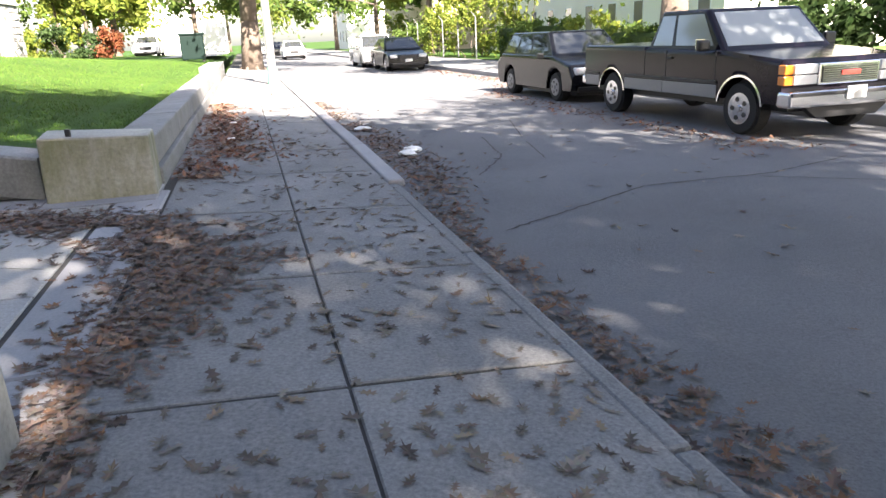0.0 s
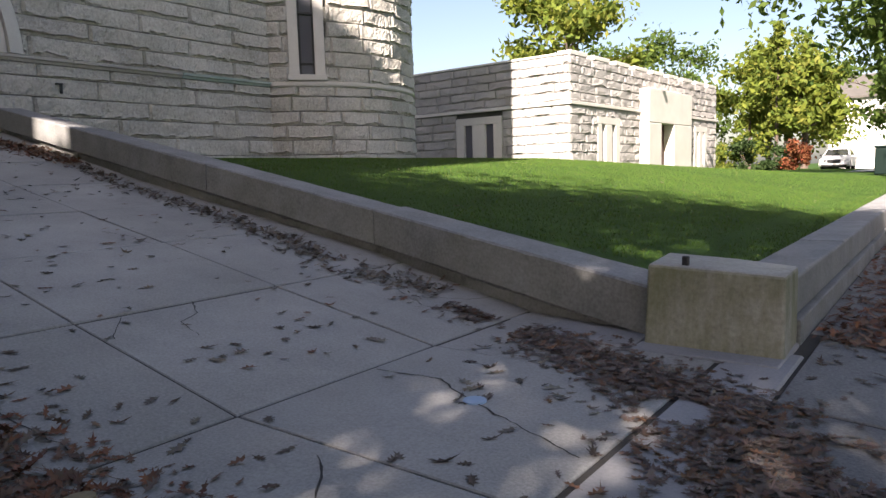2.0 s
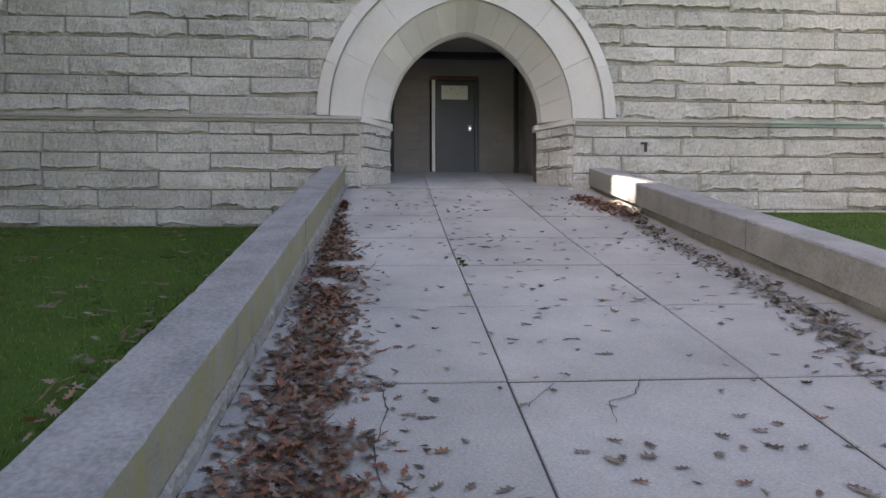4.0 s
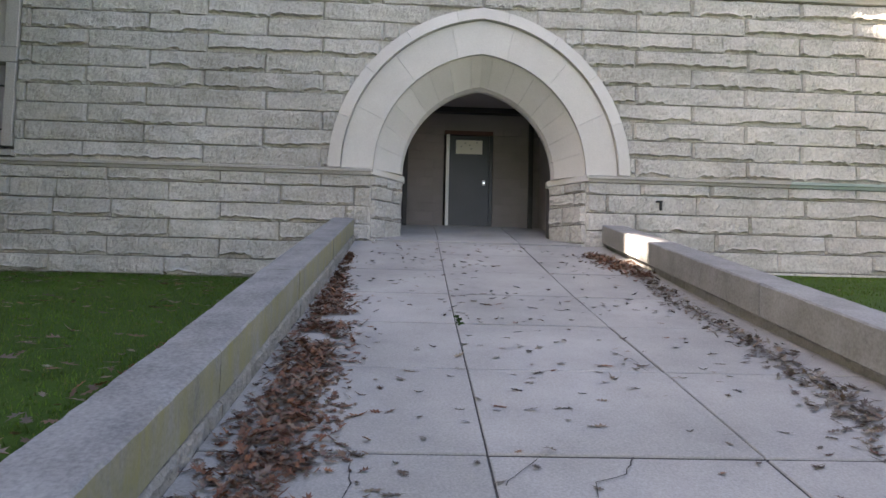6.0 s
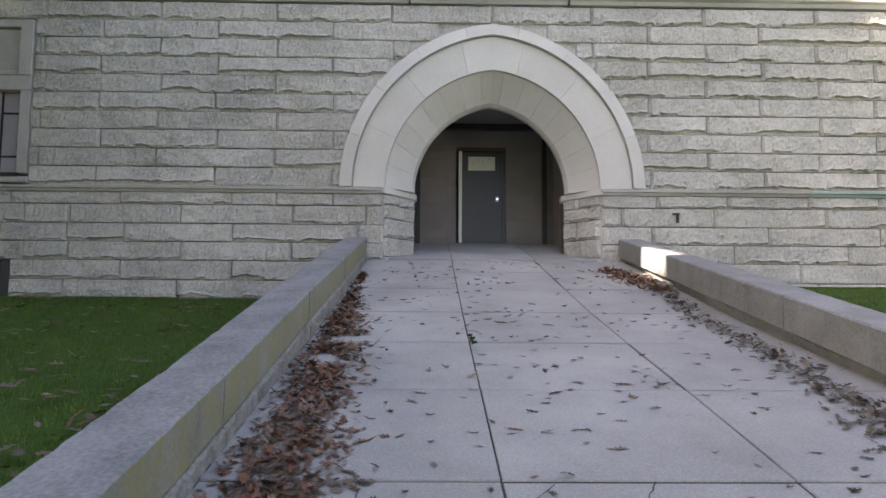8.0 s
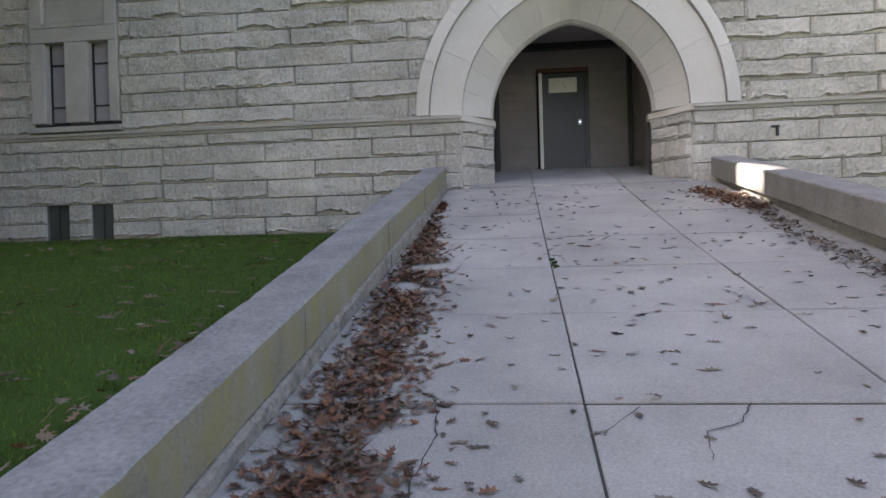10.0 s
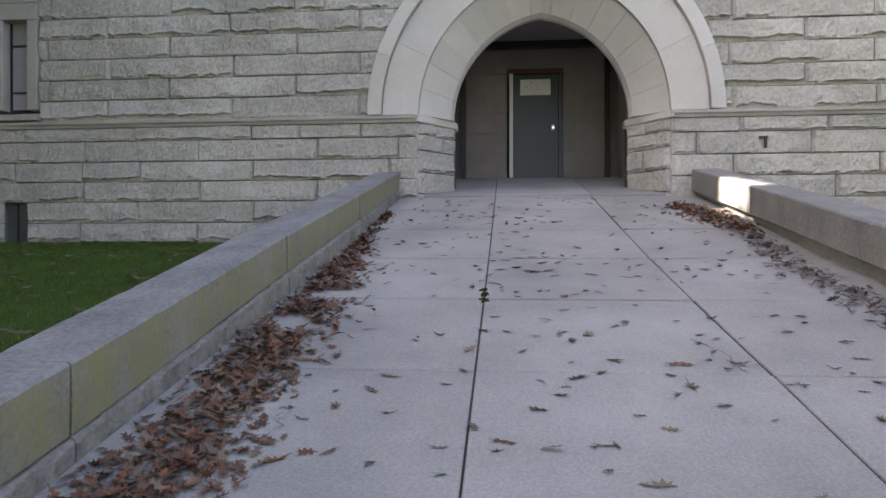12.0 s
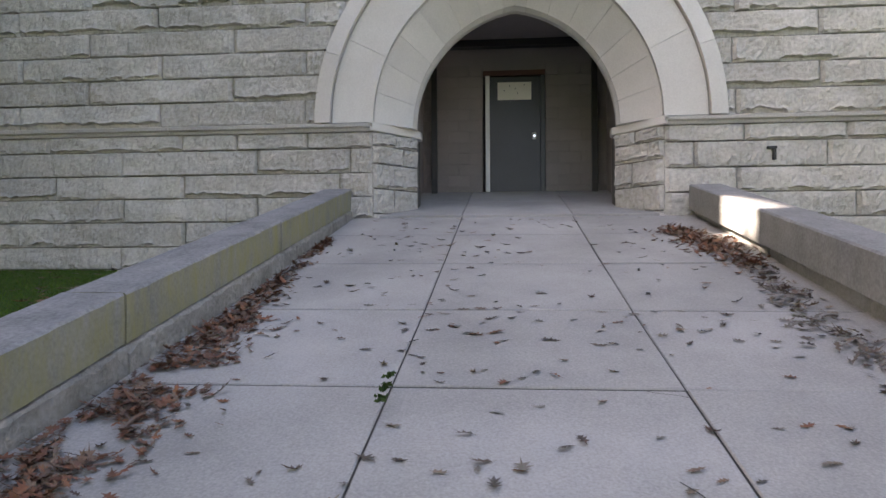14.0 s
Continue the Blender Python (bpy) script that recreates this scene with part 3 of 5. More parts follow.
def facade_side(name, label, ya, yb, seed):
    """Half of the front wall, from the arch outwards: its stones, course by course, in half bond above the belt."""
    rr = random.Random(seed)
    wall = structure(empty(name, "", ""), label, "wall")
    todo = []
    for n, (z0, z1) in enumerate(course_rows()):
        if n >= 7:
            k = n - 7
            lim = max(arc_half(2.79, 3.07, z0 - BELT1) - 0.10, 0.0) if z0 < BELT1 + 3.0 else 0.0
            shift = (7.47 if ya >= MID else -0.47) + (1.07 if k % 2 else 0.0)
            cuts = [shift + 2.115 * i + rr.uniform(-0.03, 0.03) for i in range(-7, 8)]
        else:
            lim = 1.98
            cuts = LOW_JOINTS[n]
        inner = (MID + lim) if ya >= MID else (MID - lim)
        lo, hi = (inner, yb) if ya >= MID else (ya, inner)
        marks = [lo] + [c for c in cuts if lo + 0.1 < c < hi - 0.1] + [hi]
        for a, b in zip(marks, marks[1:]):
            start = a
            for c0, c1 in blocked(a, b, z0, z1):
                todo.append((start, min(b, c0), z0, z1))
                start = max(a, c1)
            todo.append((start, b, z0, z1))
    for s0, s1, z0, z1 in todo:
        ln = s1 - s0
        if ln > 0.06:
            pool = ROCKS if ln > 1.5 else ROCKS_S if ln > 0.65 else FLAT
            stone(wall, Matrix.Translation((FACE - 0.03, s0 + 0.005, z0 + 0.005)), ln - 0.010, z1 - z0 - 0.010, rr, pool)
    return wall


def wall_outline(sign, far):
    pts = [(MID + sign * far, 0.6), (MID + sign * 2.0, 0.6), (MID + sign * 2.0, BELT1)]
    for i in range(1, 13):
        z = 2.3 * i / 12
        pts.append((MID + sign * arc_half(2.0, 2.3, z - 0.0001), BELT1 + z))
    return pts + [(MID, 12.0), (MID + sign * far, 12.0)]


w_south = facade_side("wall_south", "rock-faced granite front wall beside the arch", -12.0, MID, 11)
w_north = facade_side("wall_north", "rock-faced granite front wall beside the arch", MID, 12.72, 12)
part("backing", prism(wall_outline(-1, MID - WIN[1]), FACE - 0.65, FACE - 0.042), M_POINTING, w_south)
for y0, y1, z0, z1 in ((-12.0, WIN[0], 0.6, 12.0), (WIN[0], WIN[1], 0.6, 1.30), (WIN[0], WIN[1], 2.06, WIN[2]), (WIN[0], WIN[1], WIN[3], 12.0),
                       (WIN[0], -5.39, 1.30, 2.06), (-4.94, -4.47, 1.30, 2.06), (-4.05, WIN[1], 1.30, 2.06)):
    part("backing", box(FACE - 0.65, FACE - 0.042, y0, y1, z0, z1), M_POINTING, w_south)
part("backing", prism(wall_outline(1, 8.3), FACE - 0.65, FACE - 0.042), M_POINTING, w_north)

# belt course and upper moulding, in lengths
belt = structure(empty("belt_course", "", ""), "projecting dressed granite belt course", "trim")


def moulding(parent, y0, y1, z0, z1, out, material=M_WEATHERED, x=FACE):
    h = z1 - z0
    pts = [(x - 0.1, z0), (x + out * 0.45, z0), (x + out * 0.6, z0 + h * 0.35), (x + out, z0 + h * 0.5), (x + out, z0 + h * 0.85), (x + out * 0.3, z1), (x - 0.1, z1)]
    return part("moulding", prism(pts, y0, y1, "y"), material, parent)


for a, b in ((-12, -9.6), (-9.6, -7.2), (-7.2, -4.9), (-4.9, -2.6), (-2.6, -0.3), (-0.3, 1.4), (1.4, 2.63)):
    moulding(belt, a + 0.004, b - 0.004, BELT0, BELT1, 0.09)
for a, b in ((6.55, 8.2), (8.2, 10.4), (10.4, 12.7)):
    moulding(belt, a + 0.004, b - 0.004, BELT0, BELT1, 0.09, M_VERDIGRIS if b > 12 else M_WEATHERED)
upper = structure(empty("upper_moulding", "", ""), "projecting dressed granite string course", "trim")
for i in range(9):
    moulding(upper, -12 + i * 2.75 + 0.004, -12 + (i + 1) * 2.75 - 0.004, 6.86, 7.06, 0.13)

for y in (3.05, 6.0):
    part("iron_hook", box(FACE + 0.05, FACE + 0.17, y - 0.015, y + 0.015, 6.83, 6.93, 0.006), M_BLACK, upper, "small black iron hook")

# ---- arch ----
arch = structure(empty("entrance_arch", "", ""), "dressed granite entrance arch in two rings", "arch")


def voussoir(name, u0, u1, ring0, ring1, x_in, x_out, back, parent, gap=0.0003, n=4):
    """One arch stone between two curves (half span, rise); x_in and x_out: the face at the two curves."""
    bm = bmesh.new()
    rows = []
    for i in range(n + 1):
        u = u0 + gap + (u1 - u0 - 2 * gap) * i / n
        (ya, za), (yb, zb) = arc_point(*ring0, u), arc_point(*ring1, u)
        e = 0.012
        ia = (ya + (yb - ya) * e, za + (zb - za) * e)
        rows.append([bm.verts.new((x, MID + y, BELT1 + z)) for x, y, z in ((back, ya, za), (x_in, *ia), (x_out, yb, zb), (back, yb, zb))])
    for a, b in zip(rows, rows[1:]):
        for i in range(4):
            bm.faces.new((a[i], a[(i + 1) % 4], b[(i + 1) % 4], b[i]))
    bm.faces.new(rows[0])
    bm.faces.new(rows[-1])
    return part(name, bm, M_SMOOTH, parent)


R_IN, R_MID, R_OUT, R_EDGE = (1.47, 1.73), (1.955, 2.20), (2.535, 2.83), (2.785, 3.075)
R_LIP, R_GROOVE = (1.44, 1.69), (2.555, 2.85)
for i in range(15):
    voussoir("inner_arch_stone", i / 15, (i + 1) / 15, R_IN, R_MID, FACE - 0.50, FACE - 0.02, FACE - 0.70, arch)
for i in range(7):
    voussoir("outer_arch_stone", i / 7, (i + 1) / 7, R_MID, R_OUT, FACE + 0.045, FACE + 0.045, FACE - 0.3, arch, n=8)
for i in range(9):
    # darker granite puts the groove's shadow line into its colour
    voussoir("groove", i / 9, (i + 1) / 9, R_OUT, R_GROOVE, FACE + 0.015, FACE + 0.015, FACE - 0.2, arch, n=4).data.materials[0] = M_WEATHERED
    voussoir("label_stone", i / 9, (i + 1) / 9, R_GROOVE, R_EDGE, FACE + 0.115, FACE + 0.06, FACE - 0.15, arch, n=6)
for i in range(15):
    voussoir("arch_lip", i / 15, (i + 1) / 15, R_LIP, R_IN, FACE - 0.58, FACE - 0.50, FACE - 0.70, arch, n=3)
for i in range(11):
    voussoir("spandrel_stone", i / 11, (i + 1) / 11, R_EDGE, (3.2, 3.46), FACE - 0.03, FACE - 0.03, FACE - 0.12, arch, n=4).data.materials[0] = M_ROCK

# splayed piers below the arch
for sgn, nm in ((-1, "pier_south"), (1, "pier_north")):
    pier = structure(empty(nm, "", ""), "splayed rock-faced granite pier of the entrance", "pier")
    ya, yb = MID + sgn * 1.98, MID + sgn * 1.45
    core = [(FACE - 0.12, ya), (FACE - 0.78, yb), (FACE - 1.1, yb), (FACE - 1.1, MID + sgn * 2.3), (FACE - 0.12, MID + sgn * 2.3)]
    part("core", prism(core, 1.7, BELT0, "z"), M_MORTAR, pier)
    a, b = Vector((FACE - 0.02, ya, 0)), Vector((FACE - 0.76, yb, 0))
    if sgn > 0:
        a, b = b, a
    d = (b - a)
    rot = math.atan2(d.y, d.x) - math.pi / 2
    rr = random.Random(5 + sgn)
    zs = [1.85, 2.15, 2.50, 2.85, 3.10, BELT0]
    for z0, z1 in zip(zs, zs[1:]):
        k = rr.uniform(0.3, 0.7)
        for s0, s1 in ((0, k), (k, 1)):
            p = a + d * s0
            stone(pier, Matrix.Translation((p.x, p.y, z0 + 0.006)) @ Matrix.Rotation(rot, 4, "Z"), d.length * (s1 - s0) - 0.012, z1 - z0 - 0.012, rr, FLAT)
    # impost over the splay
    a0, b0 = (FACE + 0.09, ya), (FACE - 0.78, yb - sgn * 0.05)
    pts = [a0, b0, (FACE - 1.0, b0[1]), (FACE - 1.0, ya + sgn * 0.018), (FACE + 0.09, ya + sgn * 0.018)]
    part("impost", prism(pts, BELT0 + 0.004, BELT1 + 0.005, "z", 0.02), M_SMOOTH, pier)

# ---- porch behind the arch ----
porch = structure(empty("porch_wall", "", ""), "grey painted block walls inside the porch", "wall")
BX = -16.15
DY0, DY1, DZ0, DZ1 = 4.13, 5.08, 2.68, 4.80
zs = frange(2.4, 5.4, 15)
rr = random.Random(3)
for n, (z0, z1) in enumerate(zip(zs, zs[1:])):
    y = 2.6 - (n % 2) * 0.2
    while y < 6.6:
        for a, b in ((max(y, 2.6), min(y + 0.4, DY0 - 0.09)), (max(y, DY1 + 0.09), min(y + 0.4, 6.6))):
            if b - a > 0.03 and (z0 < DZ1 + 0.1):
                part("block", box(BX - 0.2, BX, a + 0.003, b - 0.003, z0 + 0.003, z1 - 0.003, 0.004, 1), M_PORCH, porch)
        y += 0.4
part("lintel_wall", box(BX - 0.2, BX - 0.004, 2.6, 6.6, DZ1 + 0.1, 5.45), M_PORCH, porch)
part("block_backing", box(BX - 0.35, BX - 0.012, 2.6, DY0 - 0.1, 2.2, DZ1), M_PORCH, porch)
part("block_backing", box(BX - 0.35, BX - 0.012, DY1 + 0.1, 6.6, 2.2, DZ1), M_PORCH, porch)
part("block_backing", box(BX - 0.6, BX - 0.36, 2.6, 6.6, 2.2, 5.45), M_MORTAR, porch)
for y0, y1 in ((2.4, 2.95), (6.25, 6.8)):
    part("side_wall", box(BX, FACE - 0.68, y0, y1, 1.7, 5.5), M_PORCH, porch)
ceil = part("porch_ceiling", box(BX - 0.3, FACE - 0.66, 2.4, 6.8, 5.32, 5.5), M_PORCH)
structure(ceil, "dull grey painted porch ceiling", "ceiling")
beam = part("porch_beam", box(BX + 0.3, BX + 0.5, 2.95, 6.25, 5.2, 5.32, 0.01), M_BLACK)
structure(beam, "dark steel beam under the porch ceiling", "beam")
for y in (3.17, 6.02):
    pipe = part("steel_post", box(BX + 0.1, BX + 0.2, y - 0.05, y + 0.05, 2.6, 5.3, 0.008), M_BLACK)
    structure(pipe, "thin black steel post in the porch", "post")
door = structure(empty("door_1", "", ""), "closed dark grey steel door with a small window", "door")
leaf = part("leaf", box(BX - 0.06, BX - 0.01, DY0 + 0.04, DY1, DZ0 + 0.01, DZ1 - 0.02, 0.006), M_DOOR, door)
part("window_panel", box(BX - 0.012, BX + 0.006, DY0 + 0.18, DY1 - 0.16, 4.36, 4.68, 0.004), M_CREAM, leaf, "pale spotted panel in the door's window")
for k, (a, b) in enumerate(((4.42, 4.52), (4.62, 4.55), (4.66, 4.47), (4.52, 4.60), (4.78, 4.62))):
    part("spot", box(BX + 0.004, BX + 0.009, a, a + 0.018, b, b + 0.02), M_BLACK, leaf)
part("handle_plate", box(BX - 0.012, BX + 0.012, DY1 - 0.15, DY1 - 0.08, 3.64, 3.76, 0.006), M_WHITE, leaf, "white metal lock plate")
part("knob", cyl((BX, DY1 - 0.115, 3.69), (BX + 0.06, DY1 - 0.115, 3.69), 0.022, 0.026, 12), M_CHROME, leaf)
part("white_jamb", box(BX - 0.08, BX + 0.03, DY0 - 0.04, DY0 + 0.035, DZ0, DZ1, 0.005), M_WHITE, door, "white strip along the left jamb")
part("jamb", box(BX - 0.08, BX + 0.012, DY1 + 0.003, DY1 + 0.085, DZ0, DZ1, 0.005), M_DOOR, door)
part("header", box(BX - 0.08, BX + 0.015, DY0 - 0.085, DY1 + 0.085, DZ1 + 0.002, DZ1 + 0.095, 0.005), M_RED, door, "dull red painted header")

# ---- window and cellar openings of the front ----
win = structure(empty("window_1", "", ""), "pair of narrow windows in a dressed granite surround", "window")
X0, X1 = FACE - 0.32, FACE + 0.065


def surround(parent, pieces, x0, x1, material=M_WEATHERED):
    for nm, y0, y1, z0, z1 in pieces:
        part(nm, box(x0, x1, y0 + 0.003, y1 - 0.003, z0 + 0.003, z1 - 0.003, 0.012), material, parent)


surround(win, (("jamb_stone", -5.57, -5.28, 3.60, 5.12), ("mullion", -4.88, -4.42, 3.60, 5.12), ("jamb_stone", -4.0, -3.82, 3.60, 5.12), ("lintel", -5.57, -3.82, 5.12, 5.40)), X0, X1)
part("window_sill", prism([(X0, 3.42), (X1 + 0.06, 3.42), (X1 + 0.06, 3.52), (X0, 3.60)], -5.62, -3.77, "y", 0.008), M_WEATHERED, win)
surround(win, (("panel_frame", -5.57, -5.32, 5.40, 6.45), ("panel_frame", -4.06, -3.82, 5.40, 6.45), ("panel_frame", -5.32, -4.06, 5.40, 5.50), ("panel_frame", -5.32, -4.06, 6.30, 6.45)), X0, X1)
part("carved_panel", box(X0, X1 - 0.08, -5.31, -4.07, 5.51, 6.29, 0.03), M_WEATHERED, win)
for a, b in ((-5.28, -4.88), (-4.42, -4.0)):
    sash = part("sash", box(X0 + 0.14, X0 + 0.18, a, b, 3.60, 5.12), M_SASH, win, "dusty lilac-grey window board")
    for y0, y1, z0, z1 in ((a, a + 0.025, 3.60, 5.12), (b - 0.025, b, 3.60, 5.12), (a + 0.025, b - 0.025, 4.72, 4.75), (a + 0.025, b - 0.025, 3.60, 3.64), (a + 0.025, b - 0.025, 3.92, 3.945)):
        part("sash_bar", box(X0 + 0.17, X0 + 0.21, y0, y1, z0, z1), M_BLACK, sash)
for i, (a, b, c, d) in enumerate(BASE_WINS):
    cw = structure(empty(f"cellar_window_{i + 1}", "", ""), "dark cellar opening at the foot of the wall", "window")
    part("pane", box(FACE - 0.115, FACE - 0.10, a, b, c, d), M_SHUTTER, cw)
    part("grille_bar", box(FACE - 0.09, FACE - 0.07, (a + b) / 2 - 0.01, (a + b) / 2 + 0.01, c, d), M_BLACK, cw)
chip = part("chipped_anchor", box(FACE + 0.0, FACE + 0.07, 7.935, 7.975, 2.79, 2.95, 0.008), M_BLACK)
tagged(chip, "dark rusty anchor remnant in the granite wall", "anchor")
part("anchor_arm", box(FACE + 0.0, FACE + 0.075, 7.86, 7.985, 2.935, 2.97, 0.006), M_BLACK, chip)

# ---- round tower ----
TC, TR = Vector((-14.6, 15.2, 0)), 2.92
tower = structure(empty("round_tower", "", ""), "round rock-faced granite tower bay with a narrow window", "wall")
bm = cyl((TC.x, TC.y, 0.6), (TC.x, TC.y, 21), TR - 0.12, TR - 0.12, 48)
part("core", bm, M_MORTAR, tower)
rr = random.Random(21)
TW = radians(-41)
for n, (z0, z1) in enumerate(course_rows()):
    a = radians(-66) + rr.uniform(-0.1, 0)
    while a < radians(100):
        ln = rr.uniform(0.8, 1.15) / TR
        a1 = a + ln
        spans = [(a, a1)]
        if z0 > 3.4 and z1 < 6.2 and a < TW + 0.14 and a1 > TW - 0.14:
            spans = [(a, TW - 0.14), (TW + 0.14, a1)]
        for s0, s1 in spans:
            if s1 - s0 > 0.04:
                am = (s0 + s1) / 2
                L = (s1 - s0) * TR - 0.012
                p = TC + Vector((math.cos(am), math.sin(am), 0)) * (TR - 0.015)
                m = Matrix.Translation((p.x, p.y, z0 + 0.006)) @ Matrix.Rotation(am, 4, "Z") @ Matrix.Translation((0, -L / 2, 0))
                stone(tower, m, L, z1 - z0 - 0.012, rr, ROCKS_S)
        a = a1
for z0, z1, o in ((BELT0, BELT1, 0.09), (6.86, 7.06, 0.13)):
    bm = cyl((TC.x, TC.y, z0), (TC.x, TC.y, z1), TR + o, TR + o, 64)
    bmesh.ops.bevel(bm, geom=[e for e in bm.edges if abs(e.verts[0].co.z - e.verts[1].co.z) < 1e-4], offset=0.03, segments=2, affect="EDGES")
    part("belt", bm, M_SMOOTH, tower)
tw = structure(empty("window_2", "", "", Matrix.Translation(TC) @ Matrix.Rotation(TW, 4, "Z")), "narrow tower window in a dressed granite surround", "window")
for nm, x0, x1, y0, y1, z0, z1, m in (("jamb_stone", TR - 0.3, TR + 0.03, -0.42, -0.18, 3.56, 6.1, M_SMOOTH), ("jamb_stone", TR - 0.3, TR + 0.03, 0.18, 0.42, 3.56, 6.1, M_SMOOTH),
                                      ("window_sill", TR - 0.3, TR + 0.10, -0.45, 0.45, 3.424, 3.558, M_SMOOTH), ("pane", TR - 0.11, TR - 0.09, -0.18, 0.18, 3.56, 6.1, M_PANE)):
    part(nm, box(x0, x1, y0 + 0.002, y1 - 0.002, z0, z1, 0.012 if m is M_SMOOTH else 0), m, tw)
for y0, y1, z0, z1 in ((-0.17, -0.13, 3.56, 6.1), (0.13, 0.17, 3.56, 6.1), (-0.13, 0.13, 3.8, 3.84), (-0.13, 0.13, 4.95, 4.99)):
    part("sash_bar", box(TR - 0.09, TR - 0.05, y0, y1, z0, z1), M_BLACK, tw)

# ---- annex ----
annex = structure(empty("annex", "", ""), "low granite annex with battlements and a portal", "building")
A0, A1 = Vector((-11.97, 26.1, 0)), Vector((-11.35, 43.7, 0))
adir = (A1 - A0).normalized()
arot = math.atan2(adir.y, adir.x) - math.pi / 2
AM = Matrix.Translation(A0) @ Matrix.Rotation(arot, 4, "Z")
bm = box(-9.9, -0.12, 0.12, 17.5, 0.3, 5.2)
bm.transform(AM)
part("core", bm, M_MORTAR, annex)
rr = random.Random(31)
AZ = frange(0.4, 3.64, 9) + [3.80] + frange(4.14, 5.5, 4)


def annex_face(m, length, holes):
    for n, (z0, z1) in enumerate(zip(AZ, AZ[1:])):
        if abs(z0 - 3.64) < 0.01:
            continue
        y = -rr.uniform(0, 0.5)
        while y < length:
            ln = rr.uniform(0.8, 1.5)
            a, b = max(0, y), min(length, y + ln)
            y += ln
            cut = [h for h in holes if a < h[1] and b > h[0] and z0 < h[3] - 0.05 and z1 > h[2] + 0.05]
            spans = [(a, b)] if not cut else [(a, min(b, cut[0][0])), (max(a, cut[-1][1]), b)]
            for s0, s1 in spans:
                if s1 - s0 > 0.08:
                    stone(annex, m @ Matrix.Translation((-0.03, s0 + 0.008, z0 + 0.008)), s1 - s0 - 0.016, z1 - z0 - 0.016, rr, ROCKS_A)


FRONT_HOLES = [(2.3, 4.4, 1.2, 3.3), (6.6, 12.2, 0.0, 4.75), (13.9, 15.9, 1.0, 3.3)]
SIDE = AM @ Matrix.Rotation(radians(-90), 4, "Z") @ Matrix.Translation((0, -9.8, 0))
SIDE_HOLES = [(4.35, 6.7, 1.45, 3.45)]
annex_face(AM, 17.6, FRONT_HOLES)
annex_face(SIDE, 9.8, SIDE_HOLES)


def annex_part(nm, m, x0, x1, y0, y1, z0, z1, mt, bev=0.015):
    bm = box(x0, x1, y0, y1, z0, z1, bev)
    bm.transform(m)
    return part(nm, bm, mt, annex)


for m, ln in ((AM, 17.6), (SIDE, 9.8)):
    annex_part("belt", m, -0.1, 0.08, -0.05, ln + 0.05, 3.655, 3.79, M_SMOOTH)
for i in range(9):
    annex_part("battlement", AM, -0.55, 0.02, 0.05 + i * 2.0, 1.45 + i * 2.0, 5.51, 5.68, M_SMOOTH)
annex_part("parapet_coping", SIDE, -0.5, 0.04, 0, 9.7, 5.51, 5.60, M_SMOOTH)
for m, holes in ((AM, (FRONT_HOLES[0], FRONT_HOLES[2])), (SIDE, SIDE_HOLES)):
    for h in holes:
        w = (h[1] - h[0])
        for k in (0.0, 0.36, 0.82):
            ww = 0.18 * w if k != 0.36 else 0.28 * w
            annex_part("mullion", m, -0.3, 0.03, h[0] + k * w, h[0] + k * w + ww, h[2], h[3] - 0.3, M_SMOOTH)
        annex_part("lintel", m, -0.3, 0.03, h[0], h[1], h[3] - 0.296, h[3], M_SMOOTH)
        annex_part("pane", m, -0.11, -0.09, h[0] + 0.05, h[1] - 0.05, h[2], h[3] - 0.3, M_PANE, 0)
for y0, y1, z0, z1 in ((6.6, 8.1, 0.0, 3.2), (9.7, 12.2, 0.0, 3.2), (6.6, 12.2, 3.2, 4.75)):
    annex_part("portal_stone", AM, -0.2, 0.45, y0 + 0.005, y1 - 0.005, z0 + 0.005, z1 - 0.005, M_SMOOTH, 0.03)
annex_part("portal_door", AM, -0.11, -0.06, 8.1, 9.7, 0.4, 3.2, M_RED, 0)

# ---- plain rear mass, and an unseen block added to shade the front ----
mass = part("rear_mass", box(-40, -16.8, -12, 14.5, 0, 12.0), M_CAST)
structure(mass, "plain granite mass of the building behind its front", "building")
shade_wing = structure(empty("shade_wing_south", "", ""), "unseen plain block with a sun slot, added to shade the front", "building")
part("mass", box(-30, -0.9, -30, -14, 0, 18.0), M_CAST, shade_wing)
# added bay, keeps sky light off the left of the front
part("bay", box(-13.0, -4.2, -13.99, -7.4, 0, 12.5), M_CAST, shade_wing)
# added screen; its slot lets one sun patch reach the right ramp wall
for x0, x1, z0, z1 in ((-30, -6.25, 18, 28), (-5.15, -0.9, 18, 28), (-6.25, -5.15, 18, 19.05), (-6.25, -5.15, 19.75, 28)):
    part("shade_screen", box(x0, x1, -14.25, -14, z0, z1), M_CAST, shade_wing)


# ---- fallen leaves ----
LOBES = [(0, -0.66), (0.04, -0.34), (0.24, -0.30), (0.07, -0.14), (0.30, 0.06), (0.07, 0.12), (0.22, 0.36), (0.06, 0.30), (0, 0.52)]
LEAF = np.array(LOBES + [(-x, y) for x, y in LOBES[-2:0:-1]])


